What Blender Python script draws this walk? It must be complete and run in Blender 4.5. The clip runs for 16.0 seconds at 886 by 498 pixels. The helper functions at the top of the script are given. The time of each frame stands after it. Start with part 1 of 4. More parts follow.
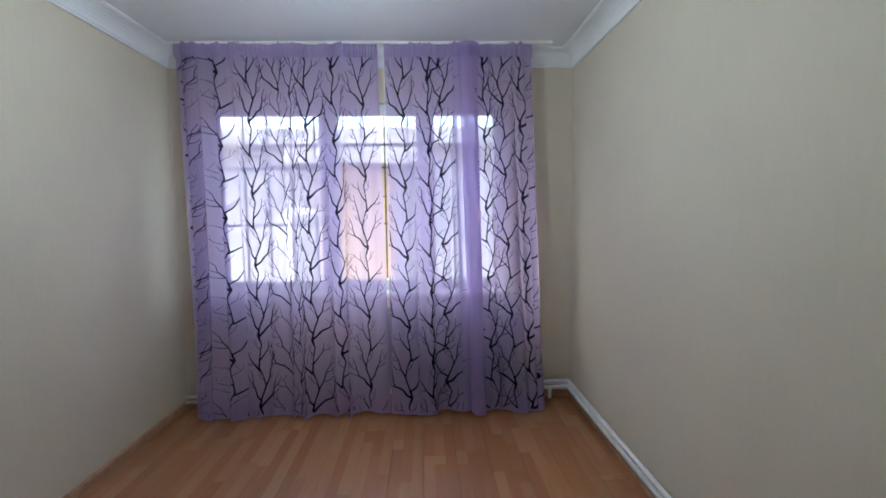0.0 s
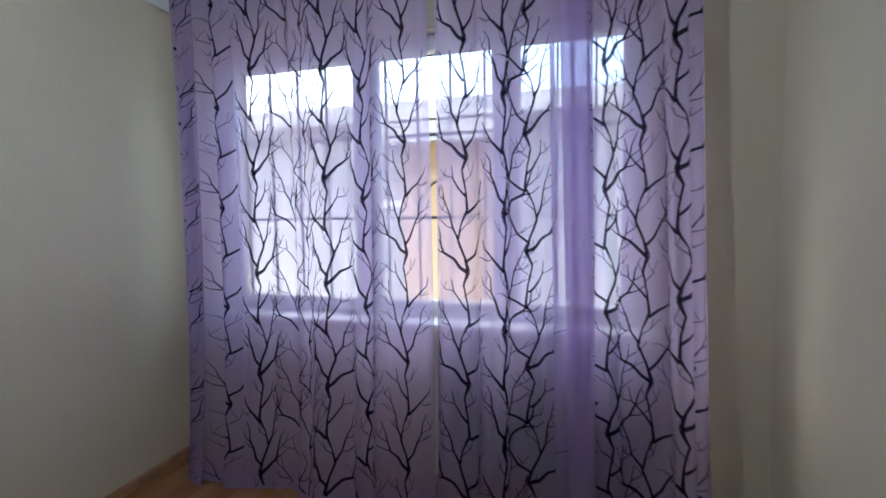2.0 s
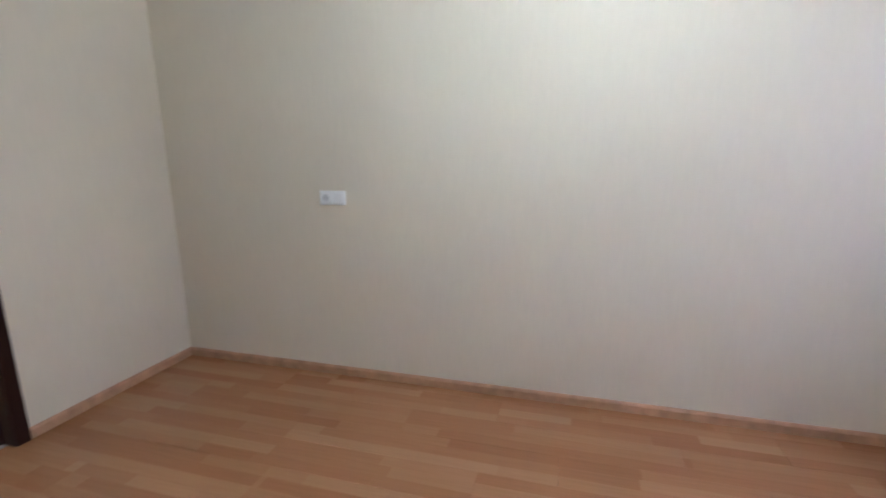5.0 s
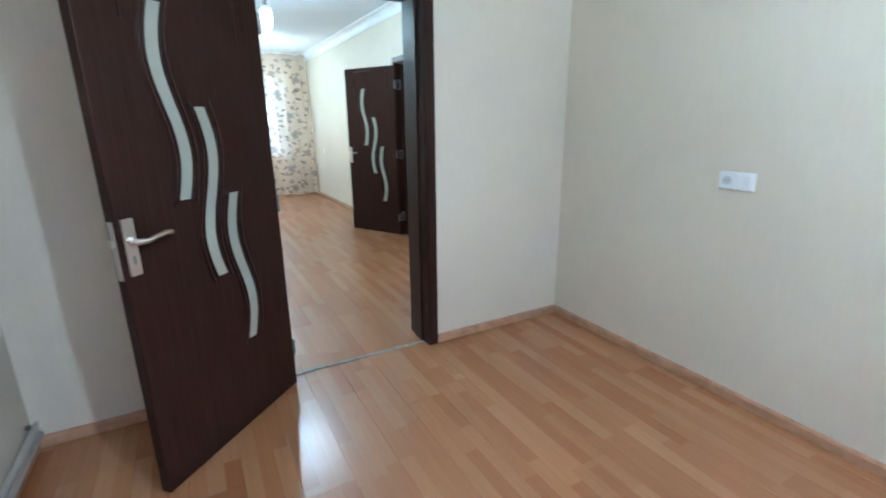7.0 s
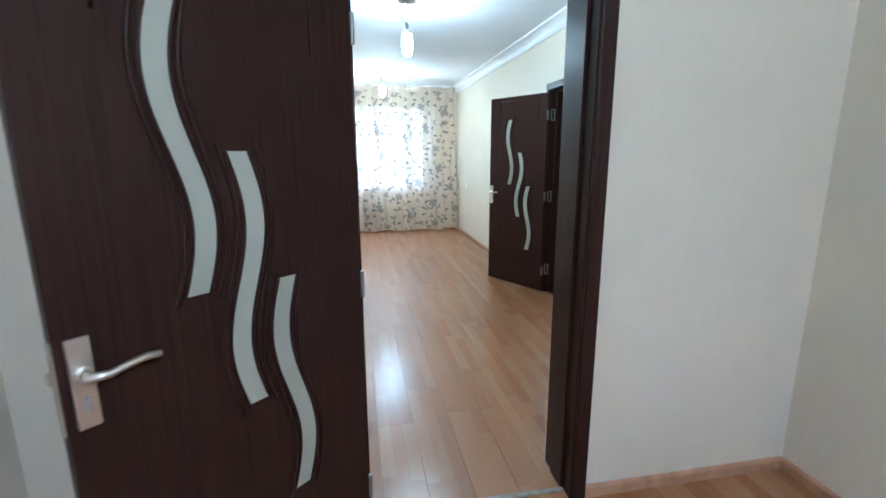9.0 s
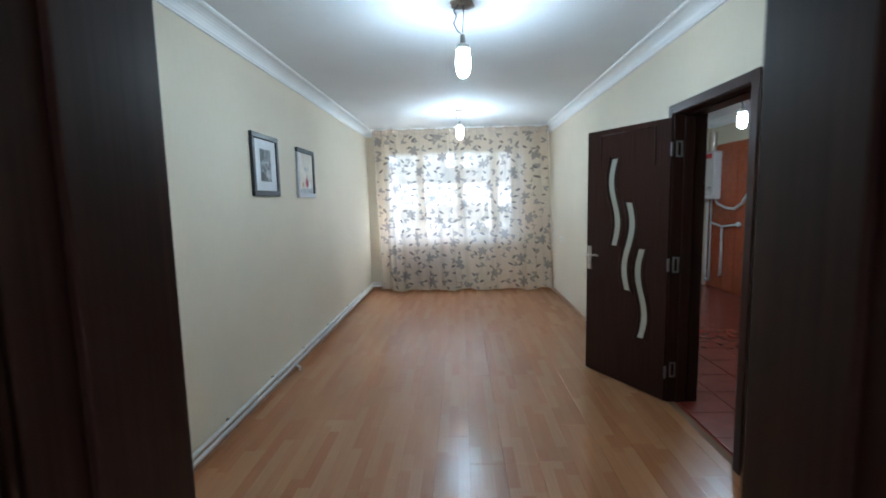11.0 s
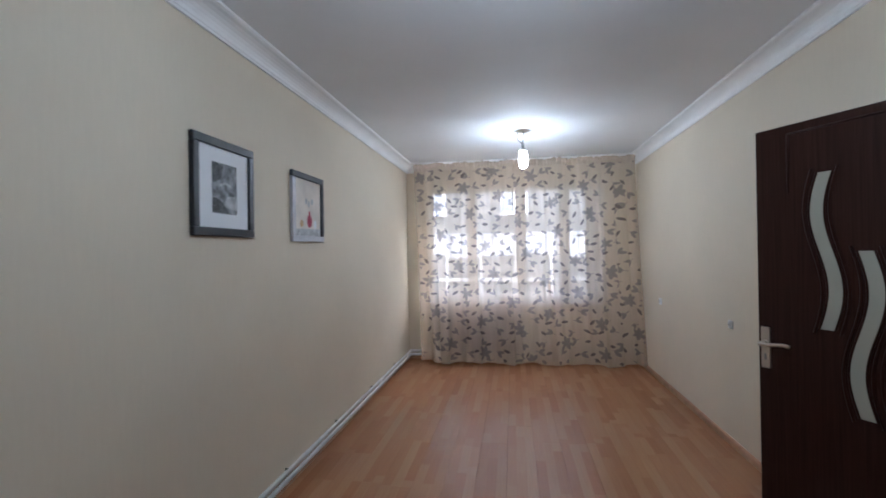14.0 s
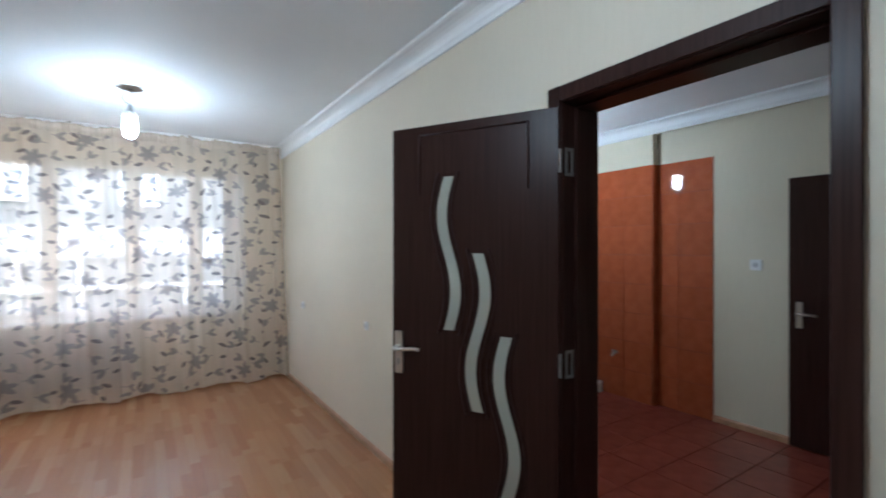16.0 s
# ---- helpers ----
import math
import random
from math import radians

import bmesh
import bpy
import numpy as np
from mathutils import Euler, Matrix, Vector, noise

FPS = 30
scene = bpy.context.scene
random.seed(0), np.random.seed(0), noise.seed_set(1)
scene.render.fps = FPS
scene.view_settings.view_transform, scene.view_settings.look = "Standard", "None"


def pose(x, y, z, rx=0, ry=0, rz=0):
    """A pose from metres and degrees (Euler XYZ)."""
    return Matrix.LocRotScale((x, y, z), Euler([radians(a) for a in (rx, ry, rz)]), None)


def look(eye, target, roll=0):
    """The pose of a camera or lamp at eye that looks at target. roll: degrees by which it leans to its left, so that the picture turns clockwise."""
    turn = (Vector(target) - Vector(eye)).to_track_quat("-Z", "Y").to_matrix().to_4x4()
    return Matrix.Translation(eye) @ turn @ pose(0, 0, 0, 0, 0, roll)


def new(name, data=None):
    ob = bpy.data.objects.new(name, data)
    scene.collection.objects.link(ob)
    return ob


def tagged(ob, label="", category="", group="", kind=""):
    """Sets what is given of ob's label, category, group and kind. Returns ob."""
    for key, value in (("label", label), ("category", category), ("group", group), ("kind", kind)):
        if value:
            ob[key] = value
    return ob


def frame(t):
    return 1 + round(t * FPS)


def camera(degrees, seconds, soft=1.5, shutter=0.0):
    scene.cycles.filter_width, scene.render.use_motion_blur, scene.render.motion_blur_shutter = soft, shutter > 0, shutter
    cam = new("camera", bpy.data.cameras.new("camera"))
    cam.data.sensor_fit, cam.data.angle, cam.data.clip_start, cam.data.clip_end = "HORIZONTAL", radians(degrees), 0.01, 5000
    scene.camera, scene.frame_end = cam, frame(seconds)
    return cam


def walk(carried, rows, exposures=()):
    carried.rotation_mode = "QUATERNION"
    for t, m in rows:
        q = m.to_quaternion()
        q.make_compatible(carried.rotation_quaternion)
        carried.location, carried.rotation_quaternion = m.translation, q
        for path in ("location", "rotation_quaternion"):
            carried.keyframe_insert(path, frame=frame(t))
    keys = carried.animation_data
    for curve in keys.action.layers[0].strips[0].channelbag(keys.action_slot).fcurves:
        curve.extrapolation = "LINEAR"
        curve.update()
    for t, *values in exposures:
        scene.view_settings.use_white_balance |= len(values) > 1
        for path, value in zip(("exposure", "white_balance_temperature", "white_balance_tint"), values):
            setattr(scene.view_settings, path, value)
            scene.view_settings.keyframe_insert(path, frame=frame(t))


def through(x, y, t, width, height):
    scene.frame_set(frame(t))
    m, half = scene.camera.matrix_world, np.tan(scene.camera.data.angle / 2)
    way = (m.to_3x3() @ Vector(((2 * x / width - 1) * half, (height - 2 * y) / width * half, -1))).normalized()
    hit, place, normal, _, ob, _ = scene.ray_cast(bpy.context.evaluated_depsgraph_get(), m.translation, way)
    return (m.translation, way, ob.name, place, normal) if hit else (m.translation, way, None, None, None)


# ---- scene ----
cam = camera(88.7, 16.0, soft=1.7, shutter=0.36)
PATH = [
    (0, (1.137, -0.902, 1.465), (1.061, -2.894, 1.307), -0.8),
    (0.5, (1.039, -1.249, 1.452), (1.027, -3.242, 1.286), -0.8),
    (1, (0.908, -1.566, 1.433), (1.007, -3.557, 1.273), -0.8),
    (1.5, (0.847, -1.879, 1.42), (1.159, -3.848, 1.253), -0.9),
    (2, (0.84, -2.216, 1.401), (1.37, -4.138, 1.249), -0.8),
    (2.5, (0.87, -2.383, 1.407), (1.722, -4.185, 1.246), -0.8),
    (3, (0.818, -2.507, 1.412), (2.196, -3.947, 1.244), -1.0),
    (3.5, (0.761, -2.547, 1.369), (2.516, -3.488, 1.18), -1.0),
    (4, (0.681, -2.555, 1.339), (2.615, -3.005, 1.102), -0.7),
    (4.1, (0.661, -2.577, 1.337), (2.613, -2.934, 1.082), -0.7),
    (4.5, (0.631, -2.609, 1.331), (2.602, -2.562, 0.996), -0.9),
    (4.7, (0.647, -2.597, 1.323), (2.597, -2.34, 0.958), -0.8),
    (6.8, (0.733, -2.489, 1.351), (1.791, -0.88, 0.811), -0.6),
    (7, (0.764, -2.459, 1.37), (1.691, -0.771, 0.832), -0.6),
    (7.5, (0.832, -2.35, 1.384), (1.486, -0.529, 0.877), -0.6),
    (8, (0.921, -2.131, 1.398), (1.406, -0.245, 0.943), -0.7),
    (8.2, (0.959, -2.042, 1.409), (1.407, -0.142, 0.973), -0.6),
    (10.3, (1.457, -0.895, 1.486), (1.594, 1.062, 1.098), -0.9),
    (10.5, (1.511, -0.784, 1.503), (1.579, 1.186, 1.163), -1.2),
    (11, (1.532, -0.504, 1.494), (1.451, 1.483, 1.276), -1.3),
    (11.5, (1.502, -0.214, 1.485), (1.269, 1.768, 1.355), -1.2),
    (12, (1.51, 0.049, 1.475), (1.147, 2.014, 1.406), -1.2),
    (12.5, (1.52, 0.272, 1.472), (1.095, 2.226, 1.462), -1.2),
    (13, (1.466, 0.527, 1.47), (1.028, 2.479, 1.47), -1.1),
    (13.5, (1.404, 0.761, 1.468), (1.007, 2.721, 1.477), -1.0),
    (14, (1.429, 0.974, 1.463), (1.123, 2.951, 1.471), -0.9),
    (14.5, (1.489, 1.13, 1.475), (1.377, 3.127, 1.482), -0.7),
    (15, (1.541, 1.276, 1.461), (1.763, 3.264, 1.471), -0.5),
    (15.5, (1.543, 1.392, 1.477), (2.238, 3.267, 1.473), -0.5),
    (16, (1.626, 1.478, 1.456), (2.727, 3.148, 1.456), -0.0),
]
EXPOSURES = [(0, 4.38, 5650, -7), (0.5, 4.23, 5650, -8), (2, 4.0, 5650, -9), (3.5, 4.32, 5850, -3), (4.5, 5.08, 5800, 0), (7, 6.0, 4900, -11), (8, 6.08, 4900, -8), (10.5, 5.25, 5080, -12), (11, 5.06, 5250, -4), (12.5, 4.71, 5560, 8), (14.5, 4.54, 5500, 8), (15.5, 4.76, 5260, 2), (16, 5.0, 5300, 2)]
walk(cam, [(t, look(eye, target, roll)) for t, eye, target, roll in PATH], EXPOSURES)
SKY, LAMP = 0.11, 10.0

# ---- light ----
scene.view_settings.exposure = 0.0
world = bpy.data.worlds.new("sky")
scene.world = world
world.use_nodes = True
wn = world.node_tree
sky = wn.nodes.new("ShaderNodeTexSky")
sky.sky_type, sky.sun_disc = "NISHITA", False
sky.sun_elevation, sky.sun_rotation = radians(52), radians(90)
sky.air_density, sky.dust_density, sky.ozone_density = 0.8, 9.0, 0.3
wn.links.new(sky.outputs[0], wn.nodes["Background"].inputs[0])
wn.nodes["Background"].inputs[1].default_value = SKY
sun = new("sun", bpy.data.lights.new("sun", "SUN"))
sun.data.energy, sun.data.angle, sun.data.color = 0.9, radians(12), (1.0, 0.96, 0.9)
sun.rotation_euler = Euler((radians(38), 0, radians(90)))

# ---- materials ----
def nodes_of(name):
    m = bpy.data.materials.new(name)
    m.use_nodes = True
    return m, m.node_tree, m.node_tree.nodes["Principled BSDF"]


def noise_tex(nt, scale, detail=4.0, coord="Object", stretch=None):
    tc = nt.nodes.new("ShaderNodeTexCoord")
    n = nt.nodes.new("ShaderNodeTexNoise")
    n.inputs["Scale"].default_value, n.inputs["Detail"].default_value = scale, detail
    src = tc.outputs[coord]
    if stretch:
        mp = nt.nodes.new("ShaderNodeMapping")
        mp.inputs["Scale"].default_value = stretch
        nt.links.new(src, mp.inputs[0])
        src = mp.outputs[0]
    nt.links.new(src, n.inputs["Vector"])
    return n.outputs["Fac"]


def ramp(nt, fac, stops):
    r = nt.nodes.new("ShaderNodeValToRGB")
    el = r.color_ramp.elements
    while len(el) < len(stops):
        el.new(0.5)
    for e, (p, c) in zip(el, stops):
        e.position, e.color = p, (*c, 1)
    nt.links.new(fac, r.inputs[0])
    return r.outputs[0]


def bump(nt, b, height, strength, distance=0.002):
    n = nt.nodes.new("ShaderNodeBump")
    n.inputs["Strength"].default_value, n.inputs["Distance"].default_value = strength, distance
    nt.links.new(height, n.inputs["Height"])
    nt.links.new(n.outputs[0], b.inputs["Normal"])


def mix_rgb(nt, kind, fac, a, b):
    n = nt.nodes.new("ShaderNodeMixRGB")
    n.blend_type = kind
    for sock, v in zip(n.inputs, (fac, a, b)):
        if isinstance(v, (int, float)):
            sock.default_value = v
        elif isinstance(v, tuple):
            sock.default_value = (*v, 1)
        else:
            nt.links.new(v, sock)
    return n.outputs[0]


def math_node(nt, op, a, b=0.0):
    n = nt.nodes.new("ShaderNodeMath")
    n.operation = op
    for sock, v in zip(n.inputs, (a, b)):
        if isinstance(v, (int, float)):
            sock.default_value = v
        else:
            nt.links.new(v, sock)
    return n.outputs[0]


def paint(name, col, rough=0.6, metal=0.0, vary=0.06, scale=3.0, grain=0.0, grain_scale=250.0, coat=0.0):
    """Plain painted, plastic or metal surface with soft blotches and fine grain."""
    m, nt, b = nodes_of(name)
    lo, hi = tuple(c * (1 - vary) for c in col), tuple(min(1, c * (1 + vary)) for c in col)
    c = ramp(nt, noise_tex(nt, scale), [(0.35, lo), (0.65, hi)])
    nt.links.new(c, b.inputs["Base Color"])
    b.inputs["Roughness"].default_value, b.inputs["Metallic"].default_value = rough, metal
    b.inputs["Coat Weight"].default_value = coat
    if grain:
        bump(nt, b, noise_tex(nt, grain_scale, 3.0), grain, 0.001)
    return m


def wallpaper(name, col):
    """Vinyl wallpaper: vertical woven grain, slight blotches."""
    m, nt, b = nodes_of(name)
    blot = ramp(nt, noise_tex(nt, 0.9, 3.0), [(0.3, tuple(c * 0.95 for c in col)), (0.7, tuple(min(1, c * 1.04) for c in col))])
    fine = ramp(nt, noise_tex(nt, 60, 3.0, stretch=(1, 1, 0.12)), [(0.3, (0.97, 0.97, 0.97)), (0.7, (1, 1, 1))])
    nt.links.new(mix_rgb(nt, "MULTIPLY", 1.0, blot, fine), b.inputs["Base Color"])
    b.inputs["Roughness"].default_value = 0.62
    b.inputs["Specular IOR Level"].default_value = 0.35
    bump(nt, b, noise_tex(nt, 180, 2.0, stretch=(1, 1, 0.25)), 0.15, 0.0007)
    return m


def laminate(name):
    """Three-strip laminate board; strips and blocks differ within and between boards."""
    m, nt, b = nodes_of(name)
    tc = nt.nodes.new("ShaderNodeTexCoord")
    info = nt.nodes.new("ShaderNodeObjectInfo")
    sep = nt.nodes.new("ShaderNodeSeparateXYZ")
    nt.links.new(tc.outputs["Object"], sep.inputs[0])
    strip = math_node(nt, "FLOOR", math_node(nt, "DIVIDE", math_node(nt, "ADD", sep.outputs[0], 0.0975), 0.065))
    wn1 = nt.nodes.new("ShaderNodeTexWhiteNoise")
    wn1.noise_dimensions = "2D"
    cb = nt.nodes.new("ShaderNodeCombineXYZ")
    nt.links.new(strip, cb.inputs[0])
    nt.links.new(info.outputs["Random"], cb.inputs[1])
    nt.links.new(cb.outputs[0], wn1.inputs["Vector"])
    along = math_node(nt, "ADD", math_node(nt, "DIVIDE", sep.outputs[1], 0.58), math_node(nt, "MULTIPLY", wn1.outputs["Value"], 7.0))
    block = math_node(nt, "FLOOR", along)
    cb2 = nt.nodes.new("ShaderNodeCombineXYZ")
    nt.links.new(strip, cb2.inputs[0])
    nt.links.new(block, cb2.inputs[1])
    nt.links.new(info.outputs["Random"], cb2.inputs[2])
    wn2 = nt.nodes.new("ShaderNodeTexWhiteNoise")
    wn2.noise_dimensions = "3D"
    nt.links.new(cb2.outputs[0], wn2.inputs["Vector"])
    base = ramp(nt, wn2.outputs["Value"], [(0.0, (0.33, 0.142, 0.06)), (0.35, (0.366, 0.167, 0.074)), (0.7, (0.396, 0.189, 0.088)), (1.0, (0.428, 0.215, 0.105))])
    grain = ramp(nt, noise_tex(nt, 26, 6.0, stretch=(3.0, 0.12, 1)), [(0.3, (0.86, 0.84, 0.82)), (0.7, (1.0, 1.0, 1.0))])
    nt.links.new(mix_rgb(nt, "MULTIPLY", 0.8, base, grain), b.inputs["Base Color"])
    b.inputs["Roughness"].default_value = 0.26
    b.inputs["Specular IOR Level"].default_value = 0.6
    bump(nt, b, noise_tex(nt, 90, 3.0, stretch=(3.0, 0.1, 1)), 0.02, 0.0005)
    return m


def veneer(name):
    """Dark wenge veneer with vertical grain and a satin lacquer."""
    m, nt, b = nodes_of(name)
    c = ramp(nt, noise_tex(nt, 40, 6.0, stretch=(2.5, 2.5, 0.06)), [(0.3, (0.021, 0.008, 0.0065)), (0.55, (0.033, 0.0135, 0.0105)), (0.75, (0.043, 0.018, 0.014))])
    nt.links.new(c, b.inputs["Base Color"])
    b.inputs["Roughness"].default_value = 0.34
    b.inputs["Specular IOR Level"].default_value = 0.15
    bump(nt, b, noise_tex(nt, 120, 3.0, stretch=(2.0, 2.0, 0.05)), 0.08, 0.001)
    return m


def glazed_tile(name, c0, c1, rough=0.15):
    m, nt, b = nodes_of(name)
    info = nt.nodes.new("ShaderNodeObjectInfo")
    a = ramp(nt, noise_tex(nt, 9, 5.0), [(0.3, c0), (0.7, c1)])
    t = ramp(nt, info.outputs["Random"], [(0.0, (0.9, 0.9, 0.9)), (1.0, (1, 1, 1))])
    nt.links.new(mix_rgb(nt, "MULTIPLY", 1.0, a, t), b.inputs["Base Color"])
    b.inputs["Roughness"].default_value = rough
    return m


def sheer(name, col, clear, tint, through=0.55):
    """Voile: part open weave, part cloth that scatters light on both sides."""
    m, nt, b = nodes_of(name)
    nt.nodes.remove(b)
    out = nt.nodes["Material Output"]
    clr = nt.nodes.new("ShaderNodeBsdfTransparent")
    clr.inputs[0].default_value = (*tint, 1)
    dif, tra = nt.nodes.new("ShaderNodeBsdfDiffuse"), nt.nodes.new("ShaderNodeBsdfTranslucent")
    c = ramp(nt, noise_tex(nt, 6, 4.0), [(0.3, tuple(v * 0.96 for v in col)), (0.7, col)])
    nt.links.new(c, dif.inputs[0])
    nt.links.new(c, tra.inputs[0])
    cloth, whole = nt.nodes.new("ShaderNodeMixShader"), nt.nodes.new("ShaderNodeMixShader")
    cloth.inputs[0].default_value = through
    nt.links.new(dif.outputs[0], cloth.inputs[1])
    nt.links.new(tra.outputs[0], cloth.inputs[2])
    thread = ramp(nt, noise_tex(nt, 40, 2.0, stretch=(1, 1, 0.1)), [(0.3, (1 - clear - 0.015,) * 3), (0.7, (1 - clear + 0.015,) * 3)])
    nt.links.new(thread, whole.inputs[0])
    nt.links.new(clr.outputs[0], whole.inputs[1])
    nt.links.new(cloth.outputs[0], whole.inputs[2])
    nt.links.new(whole.outputs[0], out.inputs[0])
    return m


def glow(name, col, strength):
    m, nt, b = nodes_of(name)
    b.inputs["Base Color"].default_value = (0.9, 0.9, 0.9, 1)
    b.inputs["Emission Color"].default_value = (*col, 1)
    b.inputs["Emission Strength"].default_value = strength
    b.inputs["Roughness"].default_value = 0.3
    return m


def clear_glass(name):
    m, nt, b = nodes_of(name)
    b.inputs["Base Color"].default_value = (0.96, 0.98, 0.97, 1)
    b.inputs["Roughness"].default_value = 0.0
    b.inputs["IOR"].default_value = 1.1
    b.inputs["Transmission Weight"].default_value = 1.0
    return m


WALL = wallpaper("beige_wallpaper", (0.68, 0.605, 0.488))
KWALL = wallpaper("pale_cream_wallpaper", (0.68, 0.615, 0.475))
WHITE = paint("white_ceiling_paint", (0.78, 0.8, 0.83), 0.75, vary=0.03, scale=1.2, grain=0.15, grain_scale=90)
MOULD = paint("white_polystyrene", (0.82, 0.83, 0.85), 0.6, vary=0.03, grain=0.1)
LAMINATE = laminate("laminate_boards")
SUBFLOOR = paint("dark_joint", (0.2, 0.105, 0.055), 0.8)
SKIRT = paint("oak_skirting", (0.42, 0.235, 0.135), 0.4, vary=0.15, scale=14, grain=0.1)
WENGE = veneer("wenge_veneer")
FROST = paint("frosted_glass", (0.38, 0.38, 0.32), 0.28, vary=0.03, grain=0.1)
STEEL = paint("satin_nickel", (0.62, 0.57, 0.52), 0.3, metal=0.9, grain=0.05)
HINGE = paint("dull_nickel", (0.28, 0.27, 0.26), 0.42, metal=0.7, vary=0.12, scale=30)
PLASTIC = paint("white_plastic", (0.82, 0.82, 0.82), 0.35, vary=0.02)
PVC = paint("white_window_profile", (0.8, 0.81, 0.83), 0.35, vary=0.02)
PIPE = paint("white_enamel_pipe", (0.85, 0.85, 0.86), 0.35, vary=0.06, scale=9)
# White radiator enamel, darkened: the shade behind the curtain is in its colour.
RADIATOR = paint("shaded_white_enamel", (0.22, 0.22, 0.24), 0.4, vary=0.03)
CLIP = paint("dark_clip", (0.1, 0.09, 0.08), 0.6)
CABLE = paint("grey_cable", (0.12, 0.12, 0.13), 0.5)
HOLDER = paint("grey_lampholder", (0.3, 0.3, 0.3), 0.45)
PLASTER = paint("bare_plaster_patch", (0.4, 0.35, 0.3), 0.9, vary=0.2, scale=30)
BULB = glow("bulb_glass", (0.88, 0.95, 1.0), LAMP * 0.72)
BULB2 = glow("bedroom_bulb_glass", (0.92, 0.96, 1.0), LAMP)
LILAC = sheer("lilac_voile", (0.56, 0.455, 0.74), 0.44, (0.96, 0.93, 1.0), 0.56)
BRANCH = sheer("printed_branch", (0.016, 0.013, 0.038), 0.12, (0.5, 0.45, 0.6), 0.3)
TWIG = sheer("printed_twig", (0.07, 0.06, 0.13), 0.4, (0.75, 0.7, 0.85), 0.4)
CREAM = sheer("cream_voile", (0.84, 0.71, 0.585), 0.6, (1.0, 0.98, 0.96), 0.3)
LEAF = sheer("printed_grey_leaf", (0.38, 0.34, 0.33), 0.54, (0.82, 0.79, 0.8), 0.45)
LEAFD = sheer("printed_dark_leaf", (0.2, 0.175, 0.17), 0.42, (0.72, 0.69, 0.7), 0.45)
GLASS = clear_glass("window_glass")
BLACK = paint("black_frame_lacquer", (0.01, 0.013, 0.019), 0.4, vary=0.1)
SILVER = paint("silver_frame", (0.5, 0.5, 0.54), 0.4, metal=0.35, vary=0.08, scale=20)
MATBOARD = paint("white_mount_card", (0.78, 0.8, 0.84), 0.8, vary=0.02)
TILE = glazed_tile("terracotta_wall_tile", (0.36, 0.075, 0.028), (0.46, 0.115, 0.042), 0.05)
FTILE = glazed_tile("red_floor_tile", (0.19, 0.038, 0.026), (0.25, 0.056, 0.036), 0.25)
GROUT = paint("brown_grout", (0.2, 0.045, 0.025), 0.8)
TILE_JOINT = paint("terracotta_grout", (0.33, 0.078, 0.034), 0.7)
ENAMEL = paint("heater_white_enamel", (0.75, 0.76, 0.77), 0.3, vary=0.02)
RED = paint("red_label", (0.6, 0.03, 0.05), 0.4)
RUST = paint("painted_pipe", (0.1, 0.025, 0.015), 0.5)
BRASS = paint("yellow_valve", (0.3, 0.16, 0.03), 0.4)


# ---- mesh helpers ----
def link(name, bm, material, parent=None, label="", smooth=False):
    me = bpy.data.meshes.new(name)
    bm.to_mesh(me)
    bm.free()
    for m in (material if isinstance(material, (list, tuple)) else [material]):
        me.materials.append(m)
    if smooth:
        me.polygons.foreach_set("use_smooth", [True] * len(me.polygons))
    ob = new(name, me)
    ob.parent = parent
    if label:
        ob["label"] = label
    return ob


def part(name, bm, material, parent, label="", smooth=False):
    return link(name, bm, material, parent, label, smooth)


def thing(name, at, label, category, group="", rz=0.0):
    ob = new(name)
    ob.empty_display_size = 0.1
    ob.matrix_basis = pose(*at, 0, 0, rz)
    return tagged(ob, label, category, group)


def add_box(bm, x0, y0, z0, x1, y1, z1, bevel=0.0, seg=1):
    r = bmesh.ops.create_cube(bm, size=1)
    bmesh.ops.transform(bm, verts=r["verts"], matrix=Matrix.Translation(((x0 + x1) / 2, (y0 + y1) / 2, (z0 + z1) / 2)) @ Matrix.Diagonal((abs(x1 - x0), abs(y1 - y0), abs(z1 - z0), 1)))
    if bevel:
        edges = {e for v in r["verts"] for e in v.link_edges}
        bmesh.ops.bevel(bm, geom=list(edges), offset=bevel, segments=seg, affect="EDGES", profile=0.5)
    return bm


def box(*a, bevel=0.0, seg=1):
    return add_box(bmesh.new(), *a, bevel=bevel, seg=seg)


def boxes(rows, bevel=0.0):
    bm = bmesh.new()
    for r in rows:
        add_box(bm, *r, bevel=bevel)
    return bm


def lathe(profile, n=20, centre=(0, 0, 0), axis="Z"):
    """A turned body from (radius, height) pairs."""
    bm = bmesh.new()
    rings = []
    for r, h in profile:
        rings.append([bm.verts.new((r * math.cos(2 * math.pi * k / n), r * math.sin(2 * math.pi * k / n), h)) for k in range(n)])
    for a, b in zip(rings, rings[1:]):
        for k in range(n):
            bm.faces.new((a[k], a[(k + 1) % n], b[(k + 1) % n], b[k]))
    if profile[0][0] > 1e-4:
        bm.faces.new(list(reversed(rings[0])))
    if profile[-1][0] > 1e-4:
        bm.faces.new(rings[-1])
    bmesh.ops.remove_doubles(bm, verts=bm.verts, dist=1e-5)
    turn = {"Z": Matrix(), "X": Matrix.Rotation(math.pi / 2, 4, "Y"), "Y": Matrix.Rotation(-math.pi / 2, 4, "X")}[axis]
    bmesh.ops.transform(bm, verts=bm.verts, matrix=Matrix.Translation(centre) @ turn)
    return bm


